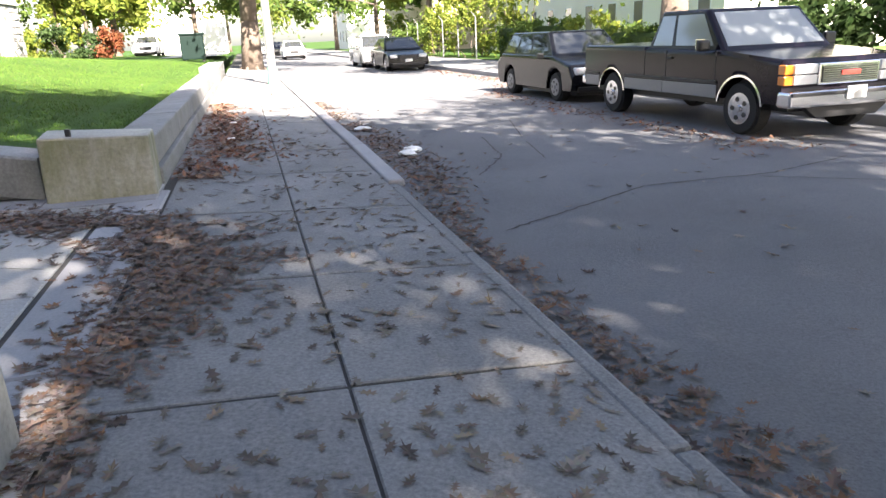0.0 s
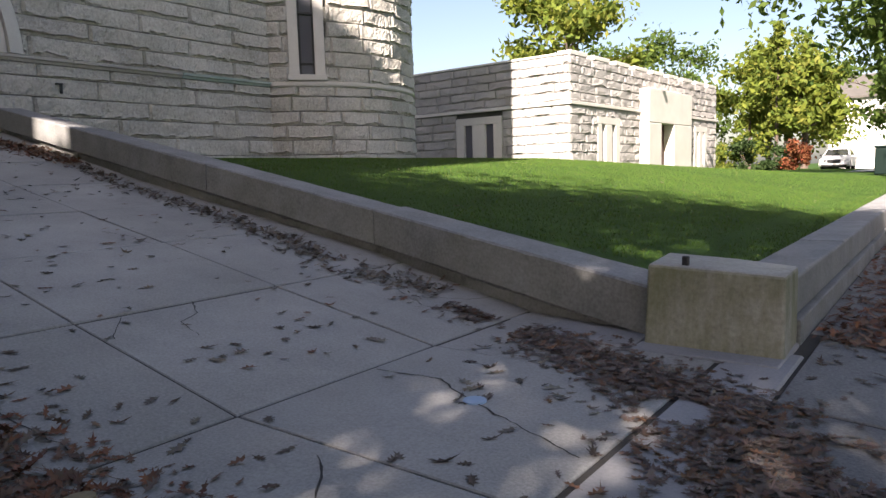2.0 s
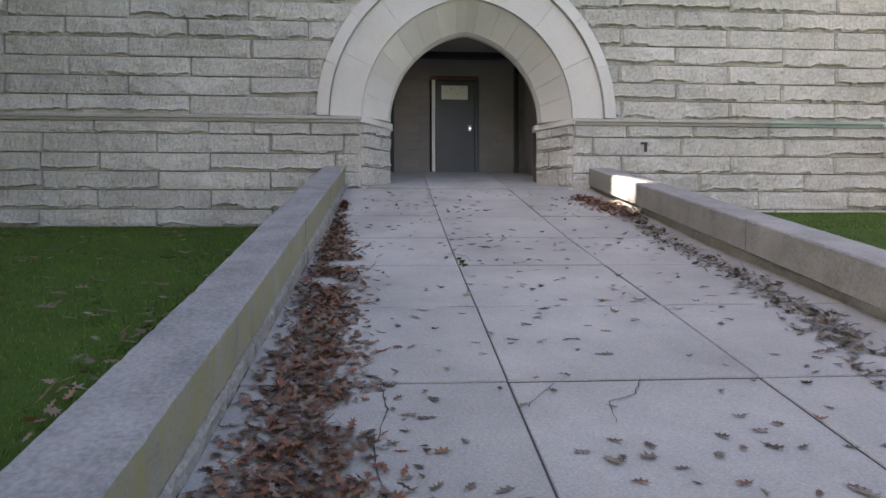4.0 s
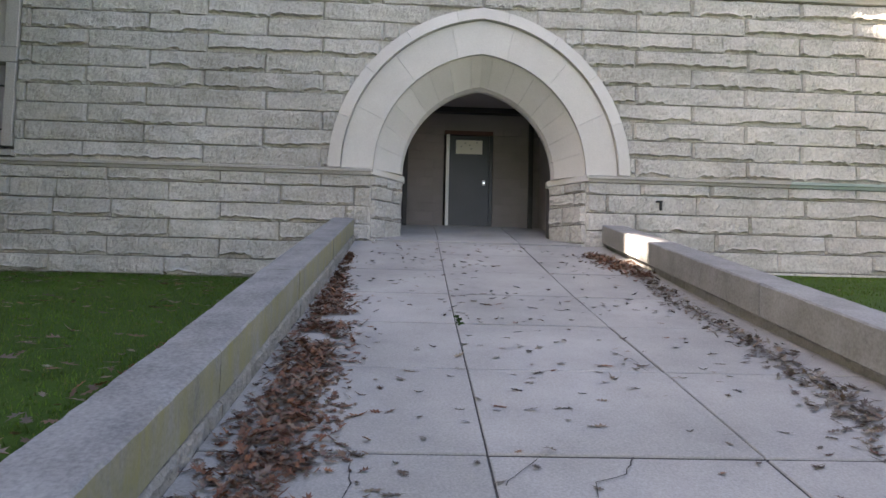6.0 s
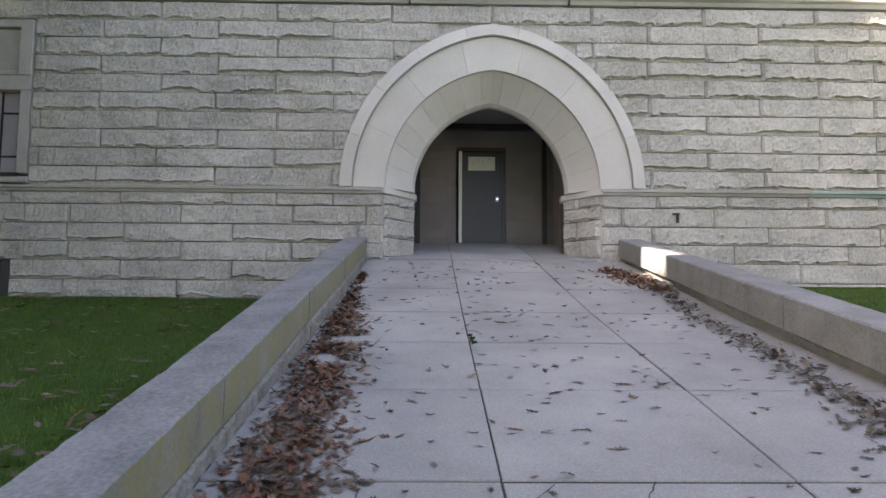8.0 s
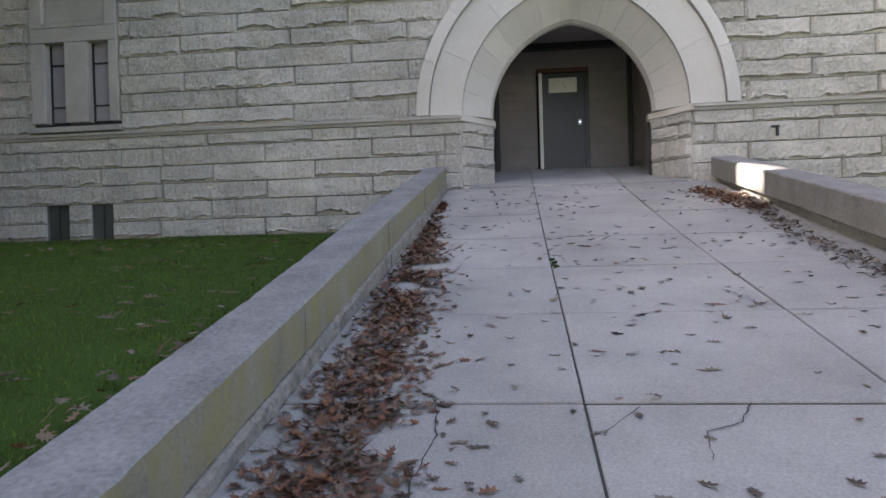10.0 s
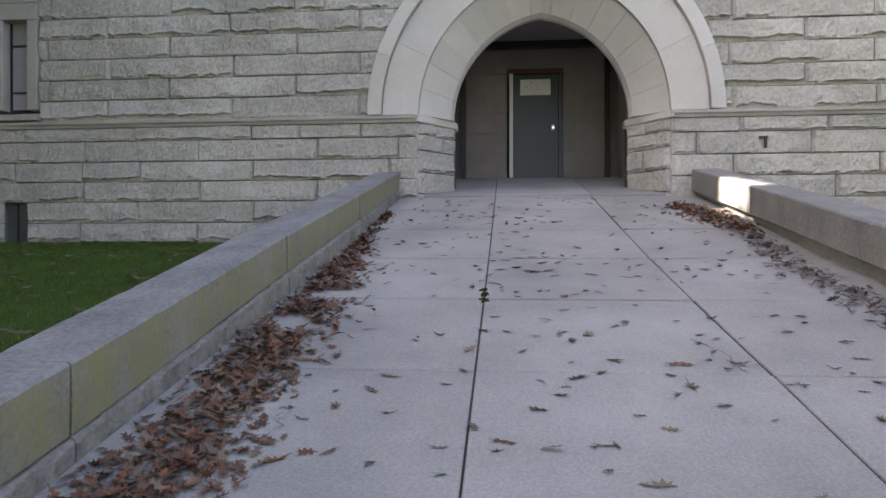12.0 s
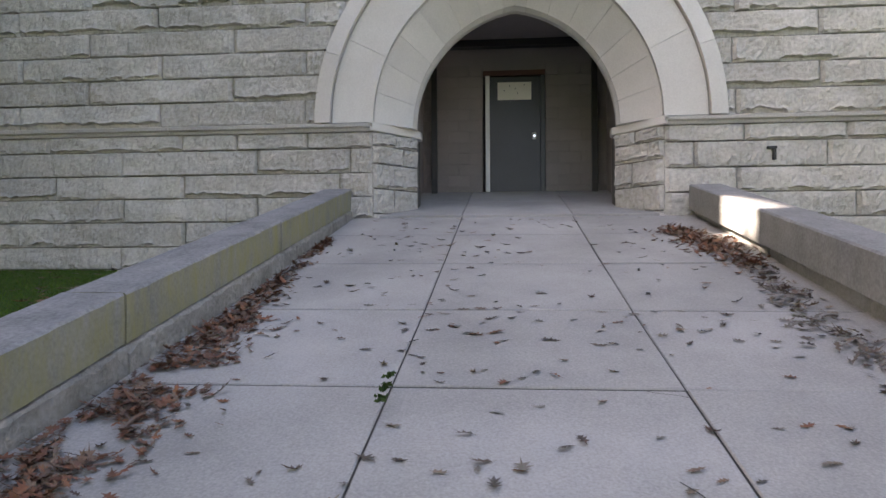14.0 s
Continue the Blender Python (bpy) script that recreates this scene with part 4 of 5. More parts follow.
def leaves(name, label, x, y, z, size, material, seed, tilt=0.35):
    """Loose curled oak leaves at the given places, as one mesh."""
    r = np.random.RandomState(seed)
    n, k = len(x), len(LEAF)
    pts = np.concatenate([[[0, 0]], LEAF])
    s = size * r.uniform(0.6, 1.2, n)
    p = np.repeat(pts[None], n, 0) * s[:, None, None]
    p[:, :, 0] *= r.uniform(0.7, 1.15, (n, 1))
    p += r.uniform(-0.03, 0.03, p.shape) * s[:, None, None]
    curl = r.uniform(-0.3, 1.0, (n, 1)) / s[:, None]
    h = curl * (p[:, :, 0] ** 2 * 1.5 + p[:, :, 1] ** 2 * r.uniform(-0.3, 1, (n, 1)))
    tx, ty = r.normal(0, tilt, (n, 1)), r.normal(0, tilt, (n, 1))
    h = h + tx * p[:, :, 0] + ty * p[:, :, 1]
    a = r.uniform(0, 6.283, (n, 1))
    vx = p[:, :, 0] * np.cos(a) - p[:, :, 1] * np.sin(a) + np.asarray(x)[:, None]
    vy = p[:, :, 0] * np.sin(a) + p[:, :, 1] * np.cos(a) + np.asarray(y)[:, None]
    h = h - np.minimum(h.min(1, keepdims=True), 0) * 0.8
    vz = h + np.asarray(z)[:, None] + 0.004
    verts = np.stack([vx, vy, vz], 2).reshape(-1, 3)
    i = np.arange(k)
    tri = np.stack([np.zeros(k, int), 1 + i, 1 + (i + 1) % k], 1)
    faces = (tri[None] + (np.arange(n) * (k + 1))[:, None, None]).reshape(-1, 3)
    ob = new(name, mesh_of(name, verts, faces.tolist(), material))
    return tagged(ob, label, "leaves", kind="stuff")


def ground_z(x, y):
    if x < -0.8:
        return ramp_z(x)
    return ramp_z(x) if x < 1.04 else road_z(x)


def scatter(name, label, n, xr, yr, zf, size, material, seed, tilt=0.12):
    r = np.random.RandomState(seed)
    x, y = r.uniform(*xr, n), r.uniform(*yr, n)
    keep = np.array([noise.noise((a * 0.9, b * 0.9, seed)) + r.uniform(-0.35, 0.5) > 0 for a, b in zip(x, y)])
    x, y = x[keep], y[keep]
    return leaves(name, label, x, y, [zf(a, b) for a, b in zip(x, y)], size, material, seed, tilt)


def drift(name, label, path, per_m, size, material, seed, thick=0.05, tilt=0.25, zf=ground_z, lim=None):
    """A drift of leaves along a line of (x, y, half width)."""
    r = np.random.RandomState(seed)
    xs, ys, zs = [], [], []
    for (xa, ya, wa), (xb, yb, wb) in zip(path, path[1:]):
        ln = math.dist((xa, ya), (xb, yb))
        m = int(per_m * ln * (wa + wb))
        k = r.uniform(0, 1, m)
        d = r.normal(0, 0.5, m)
        w = wa + (wb - wa) * k
        nx, ny = -(yb - ya) / ln, (xb - xa) / ln
        x, y = xa + (xb - xa) * k + nx * d * w, ya + (yb - ya) * k + ny * d * w
        ok = np.array([noise.noise((a * 1.7, b * 1.7, seed)) > -0.35 for a, b in zip(x, y)])
        if lim:
            ok &= (x > lim[0]) & (x < lim[1]) & (y > lim[2]) & (y < lim[3])
        x, y, d = x[ok], y[ok], d[ok]
        xs.append(x), ys.append(y)
        zs.append(np.array([zf(a, b) for a, b in zip(x, y)]) + r.uniform(0, 1, len(x)) * thick * np.exp(-d * d * 2))
    return leaves(name, label, np.concatenate(xs), np.concatenate(ys), np.concatenate(zs), size, material, seed, tilt)


drift("leaf_drift", "drift of dry brown oak leaves at the foot of the ramp", [(-3.2, 6.2, 0.2), (-2.3, 5.9, 0.28), (-1.5, 5.45, 0.34), (-0.75, 4.95, 0.5), (-0.45, 4.45, 0.55), (-0.55, 3.8, 0.42), (-0.72, 3.1, 0.26), (-0.78, 2.4, 0.16), (-0.8, 1.4, 0.15)], 1150, 0.072, M_LEAF3, 5, 0.012, 0.16, lim=(-4, 0.9, 0, 6.2))
drift("leaf_drift", "drift of dry brown oak leaves along the mossy wall", [(-1.9, 2.85, 0.5), (-3.2, 2.78, 0.46), (-4.2, 2.74, 0.36), (-5.2, 2.68, 0.3), (-6.5, 2.64, 0.3), (-7.6, 2.56, 0.32), (-8.7, 2.50, 0.24), (-9.6, 2.46, 0.14), (-11.5, 2.42, 0.07)], 900, 0.080, M_LEAF, 6, 0.02, 0.3, lim=(-12, -1.5, 2.37, 3.7))
drift("leaf_drift", "sparse dry oak leaves along the grey wall", [(-3.4, 6.3, 0.3), (-4.7, 6.2, 0.3), (-5.4, 6.4, 0.26), (-6.6, 6.5, 0.2), (-8.2, 6.48, 0.2), (-9.6, 6.62, 0.16), (-10.6, 6.7, 0.12)], 330, 0.085, M_LEAF2, 7, 0.025, 0.3, lim=(-11, -2.9, 5.6, 6.88))
drift("leaf_drift", "small heap of red-brown oak leaves at the top of the ramp", [(-9.9, 6.66, 0.14), (-10.7, 6.6, 0.3), (-11.3, 6.56, 0.36), (-12.0, 6.35, 0.2)], 620, 0.09, M_LEAF, 8, 0.04, 0.35, lim=(-12.9, -10, 5.6, 6.93))
drift("leaf_drift", "rust-coloured leaves drifted against the street wall", [(-0.62, 6.7, 0.2), (-0.35, 8.2, 0.55), (-0.35, 10.0, 0.5), (-0.5, 12.5, 0.35), (-0.6, 15, 0.25)], 420, 0.082, M_LEAF, 9, 0.012, 0.28, lim=(-0.84, 0.8, 6.6, 16))
drift("leaf_drift", "dry brown leaves lying in the gutter", [(1.35, -0.5, 0.28), (1.32, 1.5, 0.26), (1.22, 3.0, 0.2), (1.2, 4.5, 0.18), (1.4, 6.0, 0.3), (1.55, 7.5, 0.45), (1.5, 9.5, 0.4), (1.4, 12, 0.3), (1.35, 16, 0.2)], 420, 0.07, M_LEAF3, 10, 0.015, lim=(1.06, 3, -1, 17))
drift("leaf_drift", "rusty leaves along the parked cars", [(5.7, 6.5, 0.8), (5.5, 9, 0.4), (5.6, 12, 0.5), (5.7, 16, 0.4), (7.4, 20, 0.6), (7.6, 30, 0.5)], 80, 0.085, M_LEAF, 11, 0.02, lim=(4.3, 8.05, 3, 31))
scatter("scattered_leaves", "single dry grey oak leaves on the sidewalk", 1500, (-0.75, 1.02), (0.2, 9), ground_z, 0.088, M_LEAF2, 12)
scatter("scattered_leaves", "single dry grey oak leaves on the sidewalk", 700, (-0.75, 1.02), (9, 20), ground_z, 0.095, M_LEAF2, 13)
scatter("scattered_leaves", "single dry oak leaves on the ramp", 480, (-12.9, -3.0), (2.7, 6.7), ground_z, 0.104, M_LEAF2, 14, 0.1)
scatter("scattered_leaves", "single dry brown oak leaves on the ramp", 330, (-12.9, -3.0), (2.7, 6.7), ground_z, 0.102, M_LEAF, 34, 0.1)
scatter("scattered_leaves", "single dry oak leaves on the ramp", 160, (-3.0, -1.2), (2.6, 6.1), ground_z, 0.095, M_LEAF2, 24, 0.1)
scatter("scattered_leaves", "single dry oak leaves on the lawn", 1500, (-12.8, -2), (-6, 1.9), lambda x, y: lawn_l(x, y) + 0.045, 0.13, M_LEAF3, 15)
drift("leaf_drift", "thin drift of dry leaves on the lawn behind the wall", [(-2.2, 1.86, 0.12), (-6.0, 1.84, 0.12), (-12.5, 1.82, 0.12)], 60, 0.095, M_LEAF, 35, 0.02, 0.4, zf=lambda x, y: lawn_l(x, y) + 0.02, lim=(-12.8, -2.0, 1.4, 1.95))
scatter("scattered_leaves", "single pale leaves on the lawn", 110, (-11, -1.6), (7.6, 20), lambda x, y: lawn_r(x, y) + 0.035, 0.08, M_LEAF2, 16)
scatter("scattered_leaves", "single dry leaves on the road", 500, (1.6, 6.0), (0.5, 16), ground_z, 0.09, M_LEAF2, 17)
scatter("scattered_leaves", "single dry leaves in the porch", 40, (-15.8, -13.1), (3.3, 5.9), ground_z, 0.085, M_LEAF2, 18)


# ---- trees and shrubs ----
def foliage(name, centres, spread, n, size, material, seed, parent=None):
    """Many small leaves in clumps round the given centres."""
    r = np.random.RandomState(seed)
    c = np.array(centres)[r.randint(0, len(centres), n)]
    p = c + r.normal(0, 1, (n, 3)) * np.array(spread) * r.uniform(0.4, 1, (n, 1))
    a, b = r.normal(0, 1, (n, 3)), r.normal(0, 1, (n, 3))
    a /= np.linalg.norm(a, axis=1)[:, None]
    b = np.cross(a, b)
    b /= np.linalg.norm(b, axis=1)[:, None]
    s = size * r.uniform(0.5, 1.3, (n, 1))
    v = np.stack([p - a * s, p - b * s * 0.5, p + a * s, p + b * s * 0.5], 1).reshape(-1, 3)
    f = np.arange(4 * n).reshape(-1, 4).tolist()
    return part(name, mesh_of(name, v, f, material), material, parent)


def tree(label, x, y, z, h, trunk, crown, low, n, size, material, seed, lean=0.0, fill=0):
    """Trunk, limbs and a crown of leaf clumps. low: where the crown begins."""
    rr = random.Random(seed)
    t = empty("tree", label, "tree", Matrix.Translation((x, y, z)))
    bm = bmesh.new()
    fork = low + (h - low) * 0.18
    pts = [Vector((0, 0, -0.1)), Vector((lean * 0.3, 0, fork * 0.35)), Vector((lean * 0.6, 0.05, fork * 0.75)), Vector((lean, 0, fork))]
    rad = [trunk * 1.35, trunk, trunk * 0.9, trunk * 0.78]
    for i in range(3):
        cyl(pts[i], pts[i + 1], rad[i], rad[i + 1], 12, bm)
    for i in range(6):
        an = i * 1.047 + rr.uniform(-0.3, 0.3)
        cyl((math.cos(an) * trunk * 0.8, math.sin(an) * trunk * 0.8, 0.45 * trunk), (math.cos(an) * trunk * 2.0, math.sin(an) * trunk * 2.0, -0.15), trunk * 0.3, trunk * 0.1, 6, bm)
    centres = []
    for i in range(9):
        an = i * 2.4 + rr.uniform(-0.4, 0.4)
        reach = crown * rr.uniform(0.55, 0.95)
        zz = low + (h - low) * (0.1 + 0.75 * i / 9)
        reach *= 1.0 - 0.55 * max(0, (i - 4) / 5)
        end = Vector((lean + math.cos(an) * reach, math.sin(an) * reach, zz + rr.uniform(0, 1.2)))
        st = pts[3] + Vector((0, 0, (h - fork) * 0.5 * max(0, i / 9 - 0.2)))
        mid = (st + end) / 2 + Vector((0, 0, rr.uniform(0.1, 0.6)))
        cyl(st, mid, trunk * 0.34, trunk * 0.2, 7, bm)
        cyl(mid, end, trunk * 0.2, trunk * 0.06, 6, bm)
        for q in range(5):
            e2 = end + Vector((rr.uniform(-1, 1), rr.uniform(-1, 1), rr.uniform(-0.5, 0.7))) * crown * 0.34
            cyl(mid.lerp(end, rr.uniform(0.3, 1)), e2, trunk * 0.08, trunk * 0.025, 5, bm)
            centres += [tuple(e2), tuple(end.lerp(e2, 0.5))]
    cyl(pts[3], (lean, 0, h - 0.5), trunk * 0.6, trunk * 0.12, 8, bm)
    centres += [(lean + rr.uniform(-1, 1) * crown * 0.3, rr.uniform(-1, 1) * crown * 0.3, h - rr.uniform(0, 1.5)) for _ in range(8)]
    for _ in range(fill):
        a, q = rr.uniform(0, 6.28), math.sqrt(rr.random())
        centres.append((math.cos(a) * q * crown, math.sin(a) * q * crown, low + 0.6 + (h - low - 1) * rr.random() * (1 - 0.5 * q * q)))
    part("trunk", bm, M_BARK, t, smooth=True)
    foliage("crown", centres, (crown * 0.17, crown * 0.17, crown * 0.13), n, size, material, seed, t)
    return t


def shrub(name, label, x, y, z, rx, ry, h, n, size, material, seed, category="shrub"):
    rr = random.Random(seed)
    s = empty(name, label, category, Matrix.Translation((x, y, z)))
    centres = []
    bm = bmesh.new()
    for i in range(max(14, int(rx * ry * 6))):
        a, q = rr.uniform(0, 6.28), math.sqrt(rr.random())
        c = (math.cos(a) * q * rx, math.sin(a) * q * ry, rr.uniform(0.12, 1.0) * h * (1 - 0.35 * q * rr.random()))
        centres.append(c)
        if i % 3 == 0:
            cyl((c[0] * 0.4, c[1] * 0.4, -0.05), c, 0.035, 0.012, 5, bm)
    part("stems", bm, M_BARK, s)
    foliage("foliage", centres, (0.22 * min(rx, 1.6), 0.22 * min(ry, 1.6), 0.11 * h), n, size, material, seed, s)
    return s


def hedge(label, x0, x1, y0, y1, z, h, n, seed):
    rr = random.Random(seed)
    s = empty("hedge", label, "hedge", Matrix.Translation(((x0 + x1) / 2, (y0 + y1) / 2, z)))
    w, l = (x1 - x0) / 2, (y1 - y0) / 2
    part("core", box(-w * 0.75, w * 0.75, -l * 0.97, l * 0.97, 0, h * 0.88, 0.15), M_FOL_D, s)
    c = [(rr.uniform(-w, w), rr.uniform(-l, l), rr.uniform(0.1, 1) * h) for _ in range(160)]
    foliage("foliage", c, (0.12, 0.25, 0.12), n, 0.09, M_FOL, seed, s)
    return s


# shade trees; the five behind the walker are unseen, set for the dapple
tree("tall oak with dense green crown beside the sidewalk", 2.0, -6.5, -0.1, 15.5, 0.42, 6.0, 5.5, 36000, 0.15, M_FOL, 101, fill=95)
tree("tall oak with dense green crown beside the sidewalk", -3.2, -11.5, 0.1, 17.5, 0.45, 6.0, 6.0, 34000, 0.19, M_FOL, 102, fill=150)
tree("tall oak with dense green crown across the road", 10.2, -7.0, -0.1, 16.0, 0.42, 6.0, 5.5, 17000, 0.145, M_FOL, 103, fill=40)
tree("tall oak with dense green crown across the road", 11.2, -0.6, -0.1, 14.0, 0.42, 5.0, 4.8, 7500, 0.14, M_FOL, 104, fill=30)
tree("tall oak with dense green crown beside the sidewalk", 4.6, -15.0, -0.1, 19.0, 0.45, 6.0, 7.0, 19000, 0.145, M_FOL, 105, fill=55)
tree("tall oak with green crown behind the parked truck", 12.6, 19.5, -0.1, 14.0, 0.36, 5.0, 5.5, 6000, 0.24, M_FOL, 106)
# unseen tree, added only to darken the left of the front wall
tree("unseen tree added on the lawn to shade the left wall", -10.9, -5.6, 1.1, 10.8, 0.26, 2.3, 6.2, 9000, 0.18, M_FOL, 107, fill=60)
# trees in view
tree("large street tree with spreading green crown", 0.3, 36.0, 0.0, 15.0, 0.4, 8.0, 4.4, 11000, 0.23, M_FOL, 110, lean=0.3)
tree("broad green tree behind the annex", -22.5, 47.0, 0.5, 13.5, 0.35, 5.0, 4.5, 6000, 0.3, M_FOL_Y, 111)
for i, (x, y, h, c, m) in enumerate(((-13, 66, 11, 4.5, M_FOL_Y), (-4, 70, 13, 5.0, M_FOL), (-24, 72, 14, 5.5, M_FOL), (-9, 58, 8, 3.2, M_FOL_Y), (12.5, 68, 12, 4.5, M_FOL), (1.0, 62, 12, 5.0, M_FOL), (13.5, 52, 9, 3.4, M_FOL_Y), (-34, 80, 15, 6, M_FOL), (0.5, 88, 14, 6, M_FOL_Y), (12, 95, 14, 6, M_FOL), (25, 58, 13, 5, M_FOL_Y), (-16, 90, 15, 6, M_FOL_Y), (-2, 125, 16, 8, M_FOL))):
    tree("slender tree in yellow-green autumn leaf" if m is M_FOL_Y else "slender tree with full green crown", x, y, 0.1 if x < -1.3 else (-0.06 if x < 1.1 else -0.1), h, 0.25, c, 2.6, 4200, 0.30, m, 120 + i)


def conifer(x, y, z, h, r, seed):
    rr = random.Random(seed)
    t = empty("conifer", "tall thin pale green conifer", "tree", Matrix.Translation((x, y, z)))
    part("trunk", cyl((0, 0, -0.1), (0, 0, h), 0.16, 0.03, 8), M_BARK, t)
    c = []
    for i in range(90):
        k = rr.random()
        a = rr.uniform(0, 6.28)
        q = r * (1 - k) * rr.uniform(0.3, 1)
        c.append((math.cos(a) * q, math.sin(a) * q, 1.0 + k * (h - 1)))
    foliage("crown", c, (0.2, 0.2, 0.12), 3500, 0.2, M_FOL_Y, seed, t)


conifer(-10.5, 56, 0.6, 10.5, 1.9, 201)
conifer(-13.2, 60, 0.6, 8.5, 1.8, 202)
for i, (x, y, rx, ry, h, m, lb) in enumerate(((-12.0, 50, 1.2, 1.0, 1.9, M_FOL_Y, "rounded yellow-green shrub beside the court"), (-10.0, 49, 1.5, 1.2, 2.2, M_FOL_D, "dark green rounded shrub beside the court"), (-8.2, 49, 0.9, 0.9, 1.8, M_FOL_R, "red autumn shrub beside the court"), (-14.5, 52, 1.3, 1.2, 2.4, M_FOL, "loose green leafy garden shrub"),
                                               (12.6, 24, 1.0, 2.0, 2.0, M_FOL_Y, "bright yellow-green shrub behind the fence"), (12.9, 40, 1.3, 2.6, 3.4, M_FOL_Y, "bright yellow-green shrub behind the fence"), (12.2, 45.5, 1.2, 2.4, 3.0, M_FOL_Y, "bright yellow-green shrub behind the fence"), (13.8, 35.5, 1.4, 2.2, 4.4, M_FOL_Y, "tall yellow-green shrub behind the hedge"), (12.4, 52, 1.3, 3, 2.8, M_FOL, "loose green leafy garden shrub"), (12.5, 58, 1.3, 3, 3.0, M_FOL_Y, "bright yellow-green shrub behind the fence"))):
    shrub("shrub", lb, x, y, 0.55 if x < 0 else -0.1, rx, ry, h, 2200, 0.13, m, 300 + i)
shrub("evergreen_shrub", "large dark evergreen behind the pavement", 13.6, 14.2, -0.1, 1.7, 1.9, 4.6, 7500, 0.13, M_FOL_D, 330)
shrub("evergreen_shrub", "large dark evergreen behind the pavement", 15.2, 10.6, -0.1, 1.8, 2.0, 4.8, 7500, 0.13, M_FOL_D, 331)
hedge("clipped green hedge behind the far pavement", 11.9, 13.0, 26.3, 33.5, -0.1, 1.65, 5200, 340)
hedge("clipped green hedge behind the far pavement", 11.9, 12.9, 17.0, 22.5, -0.1, 1.25, 4200, 341)

far_field = sheet("far_field", [-90, -40, -20, -1.3], [36, 60, 100, 150], lambda x, y: 0.1, M_GRASS)
structure(far_field, "flat grass beyond the court", "lawn")
# ---- paved court and far things ----
court = sheet("court", frange(-34, -1.3, 6), frange(45, 64, 4), lambda x, y: 0.62, M_CONC)
structure(court, "pale sunlit paved court beyond the lawn", "pavement")
pole = empty("utility_pole", "tall pale metal pole with a green base", "pole", Matrix.Translation((0.72, 22.7, -0.04)))
part("shaft", cyl((0, 0, 0), (0, 0, 11), 0.13, 0.09, 16), M_WHITE, pole, smooth=True)
part("base_sleeve", cyl((0, 0, 0), (0, 0, 0.5), 0.17, 0.15, 16), M_GREEN, pole, "green base sleeve")
# box stands for a sign seen edge-on
part("sign_box", box(0.08, 0.34, -0.12, 0.12, 2.6, 3.2, 0.02), M_WHITE, pole)
bn = empty("waste_container", "dark green metal container on the lawn", "container", Matrix.Translation((-2.45, 38.0, 0.47)))
part("body", box(-0.55, 0.55, -0.45, 0.45, 0.1, 1.25, 0.05), M_BIN, bn)
part("lid", box(-0.6, 0.6, -0.5, 0.5, 1.25, 1.36, 0.04), M_BIN, bn)
for sx in (-0.45, 0.45):
    part("foot", box(sx - 0.06, sx + 0.06, -0.35, 0.35, 0, 0.1), M_BLACK, bn)
low = part("far_wall_end", box(-1.5, -0.9, 24.05, 31.0, -0.2, 0.55, 0.03), M_COPE2)
structure(low, "weathered end of the retaining wall near the tree", "wall")


# ---- buildings across the road ----
def building(name, label, x0, x1, y0, y1, h, material, rows, cols, seed, gable=0.0):
    b = empty(name, label, "building", Matrix.Translation((0, 0, -0.1)))
    part("wall", box(x0, x1, y0, y1, 0, h), material, b)
    if gable:
        ym = (y0 + y1) / 2
        part("roof", prism([(y0 - 0.4, h - 0.1), (ym, h + gable), (y1 + 0.4, h - 0.1), (y1 + 0.4, h + 0.15), (ym, h + gable + 0.3), (y0 - 0.4, h + 0.15)], x0 - 0.4, x1 + 0.4), M_ROOF, b)
        part("gable_wall", prism([(y0, h), (ym, h + gable - 0.05), (y1, h)], x0 + 0.002, x1 - 0.002), material, b)
    else:
        part("roof", box(x0 - 0.2, x1 + 0.2, y0 - 0.2, y1 + 0.2, h, h + 0.3, 0.05), M_ROOF, b)
    pitch = (y1 - y0) / cols
    for r in range(rows):
        for c in range(cols):
            yc, z0 = y0 + pitch * (c + 0.5), 0.9 + r * 3.0
            w = part("window", box(x0 - 0.03, x0 + 0.05, yc - 0.45, yc + 0.45, z0, z0 + 1.6), M_WHITE, b)
            part("pane", box(x0 - 0.04, x0 - 0.032, yc - 0.38, yc + 0.38, z0 + 0.08, z0 + 1.52), M_PANE, w)
            part("window_sill", box(x0 - 0.12, x0, yc - 0.52, yc + 0.52, z0 - 0.08, z0 - 0.002), M_WHITE, w)
    return b


building("cream_building", "long cream building with dark narrow windows", 18.5, 30, 25, 53, 9.5, M_CREAM, 3, 11, 1)
building("beige_building", "beige sided house with a sloping roof", 16.5, 28, 62, 84, 5.5, M_BEIGE, 1, 6, 2, gable=4.5)
building("white_house", "white house far down the road", 14.0, 24, 98, 110, 9.0, M_WHITE, 3, 4, 3, gable=3.0)
building("white_house", "white house far beyond the court", -13, -2, 100, 112, 9.0, M_WHITE, 3, 4, 4, gable=3.0)
fence = empty("fence", "thin metal fence posts before the shrubs", "fence")
for i in range(6):
    p = part("post", cyl((11.75, 36 + i * 3.2, -0.1), (11.75, 36 + i * 3.2, 2.0), 0.035, 0.035, 8), M_TRIM, fence)
    part("barb_arm", cyl((11.75, 36 + i * 3.2, 2.0), (11.5, 36 + i * 3.2, 2.3), 0.02, 0.02, 6), M_TRIM, p)


